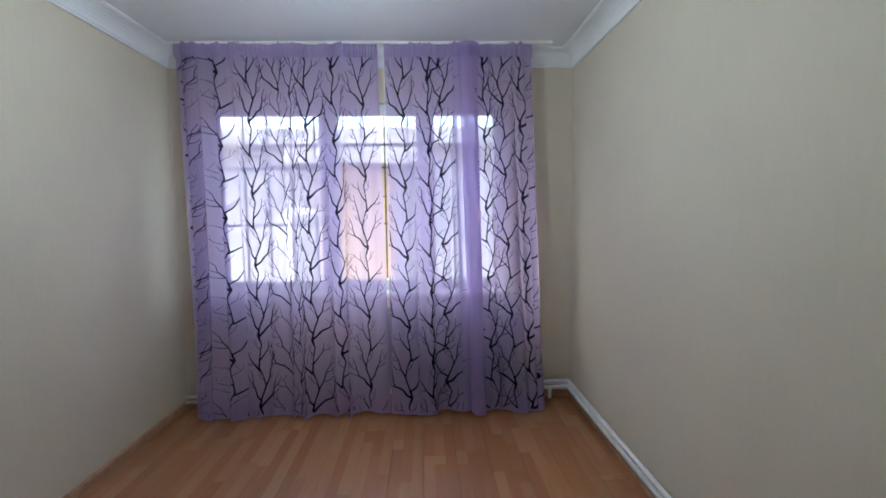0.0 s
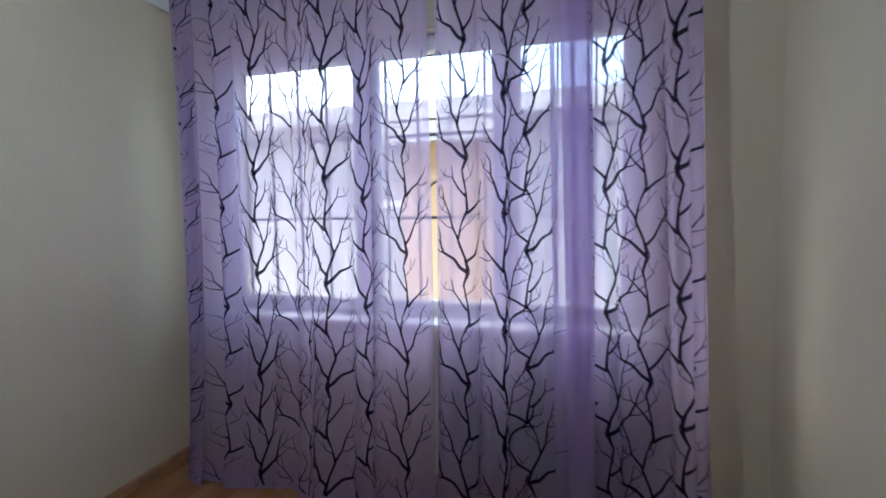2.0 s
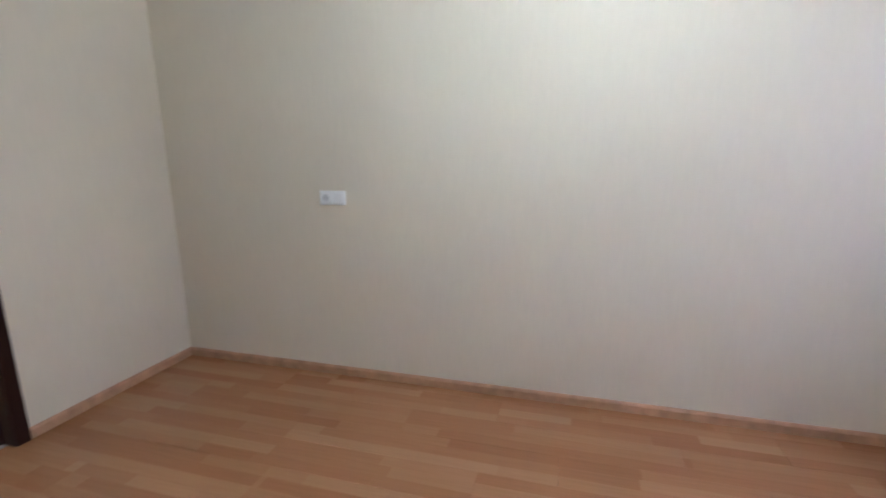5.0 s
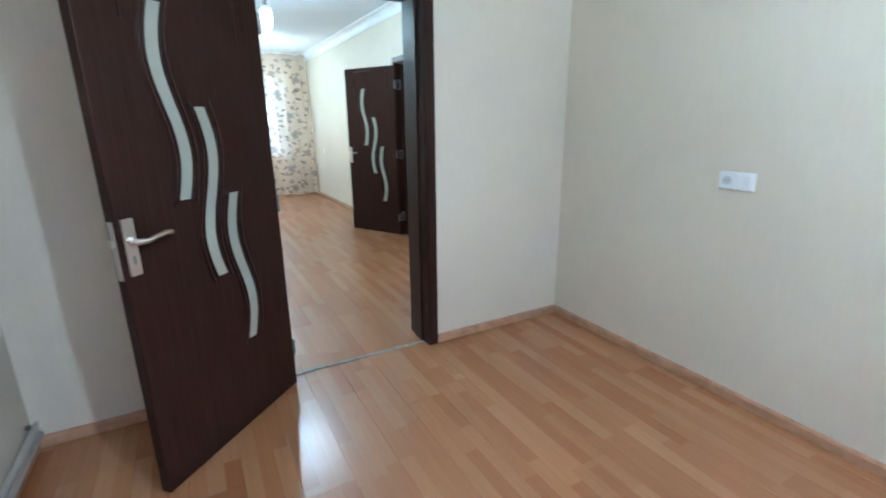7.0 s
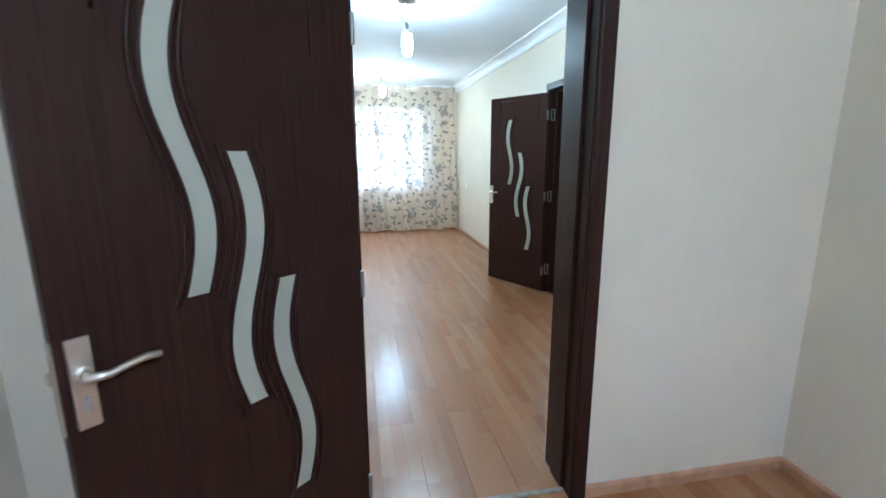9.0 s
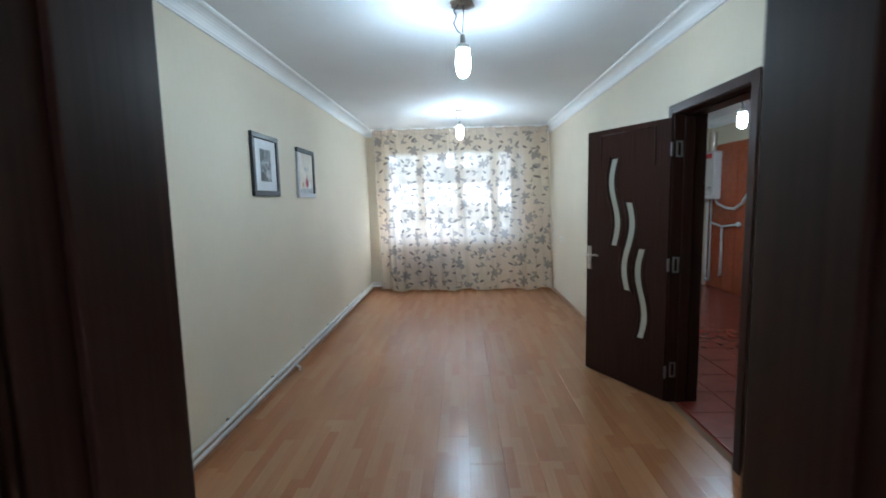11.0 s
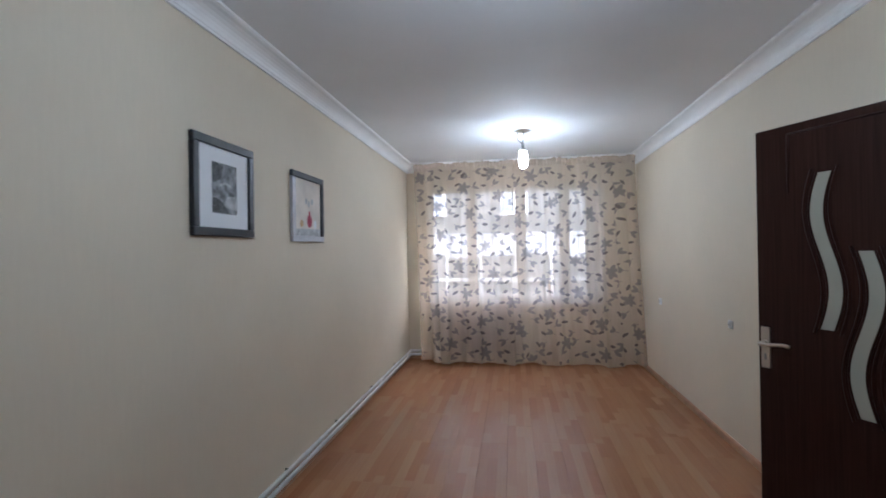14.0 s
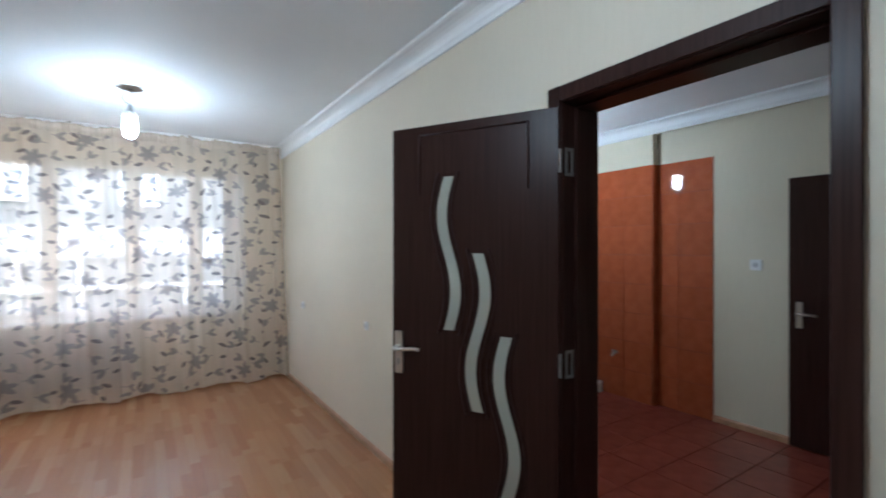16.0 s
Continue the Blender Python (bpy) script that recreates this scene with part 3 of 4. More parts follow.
# One printed branch, repeated up the cloth every half metre: (across, up) in metres and widths at both ends.
REPEAT = 0.505
STEM = ((0.0, 0.0), (0.02, 0.06), (0.006, 0.125), (-0.02, 0.2), (-0.006, 0.27), (0.02, 0.335), (0.014, 0.42), (0.0, 0.505))
BOUGHS = (
    (((0.018, 0.055), (-0.012, 0.08), (-0.04, 0.118), (-0.078, 0.142), (-0.094, 0.186), (-0.1, 0.235), (-0.122, 0.285)), 0.018, 0.003),
    (((-0.078, 0.142), (-0.105, 0.152), (-0.135, 0.182)), 0.007, 0.003),
    (((0.012, 0.1), (0.04, 0.135), (0.06, 0.19), (0.084, 0.232), (0.09, 0.29), (0.108, 0.33)), 0.013, 0.003),
    (((-0.018, 0.205), (-0.042, 0.255), (-0.052, 0.32), (-0.076, 0.38), (-0.084, 0.44)), 0.011, 0.003),
    (((0.018, 0.318), (0.05, 0.352), (0.082, 0.376), (0.112, 0.42), (0.12, 0.46)), 0.014, 0.003),
    (((0.014, 0.39), (-0.016, 0.43), (-0.04, 0.474), (-0.046, 0.53)), 0.011, 0.003),
)
TWIG_LINES = (
    ((0.06, 0.19), (0.092, 0.206), (0.118, 0.24)), ((-0.052, 0.32), (-0.084, 0.336), (-0.1, 0.37)), ((-0.094, 0.186), (-0.128, 0.216), (-0.136, 0.262)),
    ((0.082, 0.376), (0.1, 0.368), (0.136, 0.384)), ((-0.012, 0.24), (0.02, 0.272), (0.032, 0.318)), ((0.006, 0.455), (0.036, 0.49), (0.044, 0.545)),
    ((-0.042, 0.255), (-0.066, 0.264), (-0.086, 0.296)), ((0.084, 0.232), (0.12, 0.262), (0.13, 0.304)), ((-0.04, 0.474), (-0.072, 0.486), (-0.092, 0.52)), ((-0.076, 0.38), (-0.106, 0.41), (-0.11, 0.452)),
)


def branches(cloth, stems, fine):
    """Bare winter branches printed over the cloth in upright columns; fine: the pale twigs alone."""
    bm = bmesh.new()
    r = random.Random(17)
    long = cloth.width()
    for x, phase, weight in stems:
        s0 = cloth.find(x)
        flip = 1 if int(phase * 100) % 2 else -1
        z0 = phase - 0.55
        while z0 < 2.7:
            def on(pts, wob):
                return [(s0 + flip * (a + r.uniform(-wob, wob)) * (0.75 + 0.25 * weight) / long, z0 + b + r.uniform(-wob, wob)) for a, b in pts]
            if fine:
                for pts in TWIG_LINES:
                    ribbon(bm, cloth, on(pts, 0.004), 0.0065 * weight, 0.0025)
                    a, b = pts[1], pts[2]
                    side = r.choice((-1, 1)) * 0.018
                    ribbon(bm, cloth, on((a, ((a[0] + b[0]) / 2 + side, (a[1] + b[1]) / 2 + 0.012), (b[0] + side * 1.3, b[1])), 0.004), 0.004, 0.0025)
            else:
                pts = on(STEM, 0.0015)
                widths = (0.009, 0.019, 0.011, 0.012, 0.006, 0.014, 0.008, 0.009)
                for k in range(len(pts) - 1):
                    ribbon(bm, cloth, pts[k:k + 2], widths[k] * weight, widths[k + 1] * weight)
                for pts, w0, w1 in BOUGHS:
                    ribbon(bm, cloth, on(pts, 0.003), w0 * weight, w1 * weight)
            z0 += REPEAT
    return bm


def curtain(name, cloth, fabric, label, group, prints):
    d = thing(name, (0, 0, 0), label, "curtain", group)
    part("cloth", cloth.sheet(), fabric, d, smooth=True)
    part("heading", cloth.header(), fabric, d, smooth=True)
    part("hem", cloth.hem_band(), fabric, d, smooth=True)
    for bm, m, text in prints:
        p = part("print", bm, m, d, text)
        p["kind"] = "stuff"
    return d


FOLDS = ((3.1, 1.0), (6.7, 0.55), (11.0, 0.3))
CY = BY + 0.2
left = Cloth(1.465, 2.83, CY, 1, FOLDS, 0.026, 3, bunches=((0.86, 0.12, 1.6, 0.035), (0.99, 0.05, 1.0, 0.03)), drift=(-0.02, -0.06), wrap=1.0, flare=0.075, zbot=0.004, puddle=0.06)
right = Cloth(0.36, 1.405, CY, 1, FOLDS, 0.024, 8, bunches=((0.46, 0.075, 1.5, 0.05), (0.03, 0.07, 1.2, 0.02)), drift=(-0.1, 0.0), wrap=0.0, flare=0.075, zbot=0.006, puddle=0.06)
LSTEMS = ((2.8, 0.35, 0.9), (2.72, 0.2, 1.0), (2.56, 0.42, 0.95), (2.33, 0.09, 1.0), (2.13, 0.3, 0.8), (1.95, 0.05, 1.05), (1.74, 0.45, 1.0), (1.57, 0.2, 0.85), (2.04, 0.27, 0.55))
RSTEMS = ((1.29, 0.12, 1.0), (1.09, 0.37, 1.05), (0.985, 0.21, 0.9), (0.67, 0.47, 0.95), (0.55, 0.2, 0.9), (0.4, 0.03, 1.1))
curtain("curtain", left, LILAC, "sheer lilac voile curtain printed with dark bare branches", "bedroom curtains", [(branches(left, LSTEMS, False), BRANCH, "dark branch print"), (branches(left, LSTEMS, True), TWIG, "pale twig print")])
curtain("curtain", right, LILAC, "sheer lilac voile curtain with a dense fold, dark branch print", "bedroom curtains", [(branches(right, RSTEMS, False), BRANCH, "dark branch print"), (branches(right, RSTEMS, True), TWIG, "pale twig print")])
rail = thing("curtain_rail", (0, 0, 0), "white ceiling curtain rail above the lilac curtains", "curtain rail")
part("track", box(0.22, CY - 0.012, 2.645, 2.88, CY + 0.022, H, bevel=0.003), PLASTIC, rail)


def leaves(cloth, seed, dark):
    """Scattered leaf and butterfly-wing sprigs printed on the cloth."""
    r = random.Random(seed)
    bm = bmesh.new()
    long = cloth.width()

    def leaf(s, z, ang, ln, wd):
        n, prevs = 6, None
        for k in range(n + 1):
            f = k / n
            w = wd * math.sin(math.pi * min(1, f * 0.92 + 0.06)) ** 0.7
            cx, cz = s + math.cos(ang) * ln * f / long, z + math.sin(ang) * ln * f
            ox, oz = -math.sin(ang) * w / long, math.cos(ang) * w
            if not (0.005 < cx - abs(ox) and cx + abs(ox) < 0.995 and cloth.bottom(min(1, max(0, cx))) + 0.02 < cz < cloth.ztop - 0.01):
                prevs = None
                continue
            here = [bm.verts.new(cloth.at(cx + ox * q, cz + oz * q, 0.003 + 0.001 * dark)) for q in (1, 0.33, -0.33, -1)]
            if prevs:
                for q in range(3):
                    bm.faces.new((prevs[q], prevs[q + 1], here[q + 1], here[q]))
            prevs = here

    cols, rows = int(long / 0.138), 21
    for row in range(rows):
        for col in range(cols + 1):
            ss = (col + 0.5 * (row % 2) + r.uniform(-0.22, 0.22)) / cols
            zz, a0 = 0.05 + row * 0.124 + r.uniform(-0.035, 0.035), r.uniform(-0.9, 0.9) + (math.pi if r.random() < 0.5 else 0)
            kind = (row * 3 + col * 5 + row // 2) % 11
            if dark == (kind < 6):
                continue
            if kind == 0:
                for k in range(6):
                    leaf(ss, zz, a0 + k * 1.05 + r.uniform(-0.2, 0.2), r.uniform(0.075, 0.105), r.uniform(0.018, 0.025))
            elif kind < 6:
                for sg in (-1, 1):
                    leaf(ss, zz, a0 + sg * r.uniform(0.35, 0.6), r.uniform(0.068, 0.095), r.uniform(0.015, 0.021))
                leaf(ss, zz, a0 + math.pi, r.uniform(0.03, 0.05), 0.004)
            else:
                leaf(ss, zz, a0 + r.uniform(-0.4, 0.4), r.uniform(0.068, 0.095), r.uniform(0.015, 0.02))
    return bm


lcloth = Cloth(0.14, 2.92, LY - 0.2, -1, ((2.2, 1.0), (5.2, 0.5), (9.0, 0.22)), 0.026, 21, bunches=((0.07, 0.05, 1.0, 0.018), (0.93, 0.07, 1.4, 0.018), (0.45, 0.03, 1.0, 0.012)), flare=0.1, zbot=0.012, ztop=2.606, fold=0.35, drift=(0.1, 0.09), puddle=0.05, sag=0.022)
curtain("curtain", lcloth, CREAM, "sheer cream voile curtain printed with grey leaves, full width", "", [(leaves(lcloth, 4, 0), LEAF, "grey leaf print"), (leaves(lcloth, 9, 1), LEAFD, "dark leaf print")])
rail = thing("curtain_rail", (0, 0, 0), "thin white curtain rail over the leaf-printed curtain", "curtain rail")
part("track", box(0.1, LY - 0.215, 2.612, 2.94, LY - 0.18, HL, bevel=0.003), PLASTIC, rail)


# ---- lamps ----
def pendant(at, drop, label, glow_mat=BULB):
    x, y = at
    d = thing("pendant_bulb", (x, y, HL if y > 0 else H), label, "light bulb", "bare ceiling bulbs")
    r = random.Random(int(x * 10 + y * 100))
    bm = bmesh.new()
    n = 22
    c = bm.verts.new((0, 0, -0.004))
    ring = [bm.verts.new(((0.075 + r.uniform(-0.012, 0.018)) * math.cos(2 * math.pi * k / n), (0.075 + r.uniform(-0.012, 0.018)) * math.sin(2 * math.pi * k / n), -0.001)) for k in range(n)]
    for k in range(n):
        bm.faces.new((c, ring[(k + 1) % n], ring[k]))
    part("plaster_hole", bm, PLASTER, d, "bare round plaster patch")
    z = -drop
    pts = [(0.005, 0.0, 0), (0.008, 0.002, z * 0.3), (0.002, 0.0, z * 0.7), (0, 0, z)]
    part("cable", tube(pts, 0.003, 6), CABLE, d)
    part("cable", tube([(-0.02, 0, 0), (-0.05, 0.0, z * 0.2), (-0.035, 0, z * 0.4), (-0.052, 0, z * 0.62), (-0.03, 0, z * 0.88), (-0.006, 0, z)], 0.0035, 6), CABLE, d)
    part("lampholder", lathe([(0.011, 0), (0.014, -0.006), (0.016, -0.05), (0.018, -0.052), (0.018, -0.06)], 16, (0, 0, z)), HOLDER, d, smooth=True)
    part("bulb_collar", lathe([(0.018, -0.052), (0.034, -0.06), (0.044, -0.07), (0.0445, -0.088)], 16, (0, 0, z)), PLASTIC, d, smooth=True)
    part("bulb", lathe([(0.032, -0.08), (0.038, -0.1), (0.042, -0.14), (0.042, -0.19), (0.036, -0.225), (0.022, -0.243), (0.0, -0.248)], 18, (0, 0, z)), glow_mat, d, "glowing white lamp", smooth=True)
    return d


pendant((1.563, 2.3), 0.17, "lit bare bulb on a short cable below a plaster patch")
pendant((1.54, 5.5), 0.12, "lit bare bulb on a short cable below a plaster patch")
pendant((1.55, -2.7), 0.12, "lit bare bulb on a short cable below the bedroom ceiling", BULB2)
pendant((4.45, 4.4), 0.23, "lit bare bulb on a cable in the red-tiled kitchen")


# ---- heating pipes and radiators ----
def pipe_run(name, runs, r, label, clips=()):
    d = thing(name, (0, 0, 0), label, "heating pipe")
    for pts in runs:
        part("pipe", tube(pts, r, 12), PIPE, d, smooth=True)
    for x, y, z0, z1 in clips:
        part("clip", box(x, y - 0.008, z0, x + 0.02, y + 0.006, z1, bevel=0.003), CLIP, d)
    return d


def legs(x, y, z):
    return [(x, y, z), (x, y, 0.0)]


pipe_run("heating_pipes", [
    [(0.032, -0.135, 0.085), (0.032, BY + 0.035, 0.085), (0.25, BY + 0.035, 0.085)],
    [(0.032, -0.135, 0.13), (0.032, BY + 0.035, 0.13), (0.42, BY + 0.035, 0.13)],
    legs(0.25, BY + 0.035, 0.085), [(0.18, BY + 0.036, 0.085), (0.18, BY + 0.036, 0.0)], [(0.42, BY + 0.035, 0.13), (0.46, BY + 0.07, 0.16)]],
    0.0145, "pair of white enamel heating pipes along the bedroom wall", [(0.0, y, 0.132, 0.15) for y in (-0.16,)])
pipe_run("heating_pipes", [[(2.99, BY + 0.03, 0.045), (2.45, BY + 0.03, 0.045)], [(2.99, BY + 0.03, 0.085), (2.45, BY + 0.03, 0.085)]], 0.013, "pair of white heating pipes below the bedroom window")
pipe_run("heating_pipes", [
    [(0.03, 0.17, 0.062), (0.03, LY - 0.032, 0.062), (0.5, LY - 0.032, 0.062)],
    [(0.03, 0.17, 0.113), (0.03, LY - 0.032, 0.113), (0.5, LY - 0.032, 0.113)]],
    0.013, "pair of white enamel heating pipes along the living room wall", [(0.012, y, 0.115, 0.134) for y in (0.9, 1.75, 2.2, 2.9, 3.6, 4.4, 5.3, 6.2)])
tagged(link("pipe_stub", tube([(0.034, 3.36, 0.055), (0.068, 3.36, 0.035), (0.072, 3.36, 0.0)], 0.01, 8), PIPE, smooth=True), "short white drain stub below the wall pipes", "pipe fitting")


def radiator(x0, x1, z0, z1, y, s):
    d = thing("radiator", (x0, y, 0), "white panel radiator below the window, behind the curtain", "radiator", "radiators")
    w, h = x1 - x0, z1 - z0
    n = int(w / 0.055)
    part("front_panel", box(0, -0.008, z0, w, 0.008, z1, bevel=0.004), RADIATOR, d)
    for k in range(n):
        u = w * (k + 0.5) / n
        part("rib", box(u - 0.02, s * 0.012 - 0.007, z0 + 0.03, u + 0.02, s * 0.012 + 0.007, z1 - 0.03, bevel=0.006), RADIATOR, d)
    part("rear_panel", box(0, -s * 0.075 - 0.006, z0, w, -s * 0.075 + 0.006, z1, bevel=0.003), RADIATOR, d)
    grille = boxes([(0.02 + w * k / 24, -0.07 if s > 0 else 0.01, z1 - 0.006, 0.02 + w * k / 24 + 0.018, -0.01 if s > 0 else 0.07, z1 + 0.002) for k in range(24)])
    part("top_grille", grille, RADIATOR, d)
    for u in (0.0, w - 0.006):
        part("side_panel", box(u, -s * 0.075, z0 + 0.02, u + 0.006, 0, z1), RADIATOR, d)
    part("feed", tube([(w * 0.02, -s * 0.04, z0 + 0.02), (w * 0.02, -s * 0.04, 0.0)], 0.011, 8), PIPE, d)
    return d


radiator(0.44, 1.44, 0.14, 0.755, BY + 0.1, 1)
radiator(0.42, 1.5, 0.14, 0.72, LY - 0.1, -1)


# ---- wall fittings ----
def socket_plate(at, rz, pair, label, size=0.081, flip=1):
    """A recessed socket and, if pair, a blank plate beside it; local x along the wall, -y into the room."""
    d = thing("wall_socket", at, label, "socket", rz=rz)
    part("plate", box(-size / 2, -0.012, -size / 2, size / 2, 0, size / 2, bevel=0.004, seg=2), PLASTIC, d)
    part("well", lathe([(0.021, 0), (0.021, 0.002), (0.017, 0.004), (0.0, 0.0045)], 20, (0, -0.0165, 0), "Y"), paint("grey_socket_well", (0.55, 0.55, 0.56), 0.5), d)
    for u in (-0.009, 0.009):
        part("pin_hole", lathe([(0.0028, 0), (0.0028, 0.002)], 8, (u, -0.0185, 0), "Y"), CLIP, d)
    if pair:
        o = 0 if flip > 0 else -2 * size
        part("switch_plate", box(o + size / 2 + 0.001, -0.012, -size / 2, o + size * 1.5, 0, size / 2, bevel=0.004, seg=2), PLASTIC, d)
        part("rocker", box(o + size / 2 + 0.013, -0.016, -0.03, o + size * 1.5 - 0.012, -0.011, 0.03, bevel=0.003), PLASTIC, d)
    return d


socket_plate((3.0, -1.22, 1.092), -90, True, "white double wall socket and switch on beige wallpaper")
socket_plate((3.0, 1.475, 1.09), -90, True, "white wall socket and switch beside the kitchen door", flip=-1)
socket_plate((3.0, 4.58, 0.89), -90, False, "small white wall socket on the living room wall", 0.06)
socket_plate((3.0, 6.18, 0.88), -90, False, "small white wall socket beside the leaf curtain", 0.07)
socket_plate((K2, 3.1, 1.33), -90, False, "white switch plate on the pale kitchen wall", 0.085)


def picture(y0, y1, z0, z1, frame_mats, label, art):
    """A framed print on the west wall; frame_mats: top, bottom, south, north rails."""
    d = thing("framed_picture", (0, (y0 + y1) / 2, (z0 + z1) / 2), label, "picture", "framed pictures")
    w, h, f, t = (y1 - y0) / 2, (z1 - z0) / 2, 0.042, 0.026
    for name, (a, b, c, e), m in (("top_rail", (-w, w, h - f, h), frame_mats[0]), ("bottom_rail", (-w, w, -h, -h + f), frame_mats[1]), ("side_rail", (-w, -w + f, -h + f, h - f), frame_mats[2]), ("side_rail", (w - f, w, -h + f, h - f), frame_mats[3])):
        part(name, box(0.001, a, c, t, b, e, bevel=0.005, seg=2), m, d)
    part("mount", box(0.002, -w + f, -h + f, 0.012, w - f, h - f), MATBOARD, d, "white mount card")
    art(d, w - f, h - f)
    return d


def flat(name, d, pts, x, m, text=""):
    """A flat printed patch on the picture's card: pts are (across, up)."""
    bm = bmesh.new()
    bm.faces.new([bm.verts.new((x, a, b)) for a, b in pts])
    part(name, bm, m, d, text)


def disc(cy, cz, ry, rz, n=16):
    return [(cy + ry * math.cos(2 * math.pi * k / n), cz + rz * math.sin(2 * math.pi * k / n)) for k in range(n)]


GREY1 = paint("print_grey", (0.24, 0.25, 0.27), 0.7, vary=0.6, scale=26)
GREY2 = paint("print_dark_grey", (0.09, 0.095, 0.1), 0.7, vary=0.5, scale=40)
GREY3 = paint("print_pale_grey", (0.45, 0.46, 0.48), 0.7, vary=0.3, scale=30)
PALE = paint("print_cream", (0.72, 0.66, 0.6), 0.7, vary=0.1, scale=8)
ROSE = paint("print_red", (0.35, 0.04, 0.08), 0.7, vary=0.3, scale=40)
OCHRE = paint("print_ochre", (0.55, 0.36, 0.2), 0.7, vary=0.3, scale=40)


def art_view(d, w, h):
    flat("print", d, [(-0.098, -0.124), (0.098, -0.124), (0.098, 0.124), (-0.098, 0.124)], 0.0135, GREY1, "grey photograph of a bridge and trees")
    flat("print_tree", d, [(-0.096, 0.02), (-0.03, 0.045), (-0.012, 0.11), (-0.06, 0.122), (-0.096, 0.122)], 0.0142, GREY2)
    flat("print_bank", d, [(-0.096, -0.12), (0.03, -0.12), (-0.01, -0.075), (-0.06, -0.05), (-0.096, -0.05)], 0.0142, GREY2)
    flat("print_bridge", d, [(-0.04, 0.018), (0.0, 0.034), (0.05, 0.02), (0.05, 0.012), (0.0, 0.024), (-0.04, 0.008)], 0.0142, GREY3)
    flat("print_water", d, [(-0.02, -0.09), (0.094, -0.1), (0.094, -0.03), (0.02, -0.035)], 0.0142, GREY3)


def art_still(d, w, h):
    flat("print", d, [(-w, -h), (w, -h), (w, h), (-w, h)], 0.0135, PALE, "pale still life with a red vase")
    flat("print_table", d, [(-w, -h), (w, -h), (w, -h * 0.72), (-w, -h * 0.78)], 0.0142, GREY3)
    flat("print_vase", d, disc(0.02, -0.09, 0.04, 0.045), 0.0142, ROSE)
    flat("print_neck", d, [(0.006, -0.055), (0.034, -0.055), (0.03, -0.02), (0.01, -0.02)], 0.0142, ROSE)
    flat("print_cup", d, disc(-0.1, -0.11, 0.028, 0.025), 0.0142, OCHRE)
    flat("print_jug", d, disc(0.11, -0.11, 0.022, 0.03), 0.0142, MATBOARD)
    for a in (-0.04, 0.0, 0.05):
        flat("print_flower", d, disc(0.01 + a, 0.03 + abs(a) * 0.4, 0.018, 0.022, 9), 0.0142, GREY3)


picture(2.80, 3.28, 1.55, 2.025, (BLACK, BLACK, BLACK, BLACK), "black framed grey landscape photograph with white mount", art_view)
picture(3.725, 4.21, 1.54, 2.01, (BLACK, SILVER, SILVER, BLACK), "silver and black framed still life with a red vase", art_still)


# ---- kitchen ----
def water_heater():
    d = thing("water_heater", (KX, 6.88, 1.4), "white wall gas water heater with a red label", "water heater")
    part("body", box(-0.13, -0.15, 0, 0, 0.15, 0.74, bevel=0.018, seg=3), ENAMEL, d)
    part("label_panel", box(-0.1335, -0.09, 0.635, -0.128, 0.09, 0.71, bevel=0.002), RED, d, "red label")
    part("control_panel", box(-0.136, -0.12, 0.06, -0.128, 0.12, 0.17, bevel=0.003), paint("pale_grey_panel", (0.6, 0.6, 0.62), 0.4), d)
    part("vent_slot", box(-0.1325, -0.11, 0.178, -0.128, 0.02, 0.19), CLIP, d)
    for y in (-0.06, 0.06):
        part("knob", lathe([(0.024, 0), (0.022, 0.025), (0.0, 0.027)], 16, (-0.16, y, 0.115), "X"), PLASTIC, d)
    part("flue", lathe([(0.05, 0), (0.05, 0.3)], 18, (-0.065, 0, 0.74)), STEEL, d)
    return d


water_heater()
kp = thing("water_pipes", (0, 0, 0), "white plastic water pipes below the heater on red tiles", "water pipe")
X = KX - 0.045
for pts in ([(X, 7.02, 1.4), (X, 7.02, 0.08), (X + 0.03, 6.98, 0.08)], [(X, 6.91, 1.4), (X, 6.91, 0.1), (X, 7.03, 0.1)], [(X, 6.91, 1.03), (X, 6.59, 0.985), (X, 6.16, 1.04)], [(X, 6.59, 0.985), (X, 6.59, 0.24), (X + 0.02, 6.66, 0.22)]):
    part("pipe", tube(pts, 0.016, 10), PLASTIC, kp, smooth=True)
part("elbow", lathe([(0.035, 0), (0.035, 0.03), (0.02, 0.045)], 16, (X - 0.03, 6.16, 1.04), "X"), PLASTIC, kp)
hose = thing("gas_hose", (0, 0, 0), "white flexible gas hose hanging from the heater", "hose")
part("hose", tube([(X, 6.8, 1.4), (X, 6.74, 1.33), (X, 6.5, 1.27), (X, 6.3, 1.26), (X, 6.12, 1.34), (X, 5.98, 1.5), (X, 5.9, 1.66)], 0.02, 10), PLASTIC, hose, smooth=True)
gp = thing("gas_pipe", (0, 0, 0), "dark red painted gas pipe with a yellow valve", "gas pipe")
part("pipe", tube([(X, 5.8, HL), (X, 5.8, 1.2)], 0.02, 10), RUST, gp, smooth=True)
part("valve", lathe([(0.03, -0.06), (0.034, -0.02), (0.034, 0.02), (0.03, 0.06)], 12, (X, 5.8, 1.72)), BRASS, gp)
part("valve_lever", box(X - 0.045, 5.66, 1.71, X - 0.03, 5.82, 1.735, bevel=0.004), BRASS, gp)
tap = thing("wall_tap", (KX, 4.3, 0.43), "small chrome water tap on the red tiles", "tap")
part("body", tube([(0, 0, 0), (-0.06, 0, 0), (-0.08, 0, -0.03)], 0.012, 10), STEEL, tap, smooth=True)
part("tap_handle", box(-0.05, -0.035, 0.012, -0.035, 0.035, 0.022, bevel=0.003), STEEL, tap)
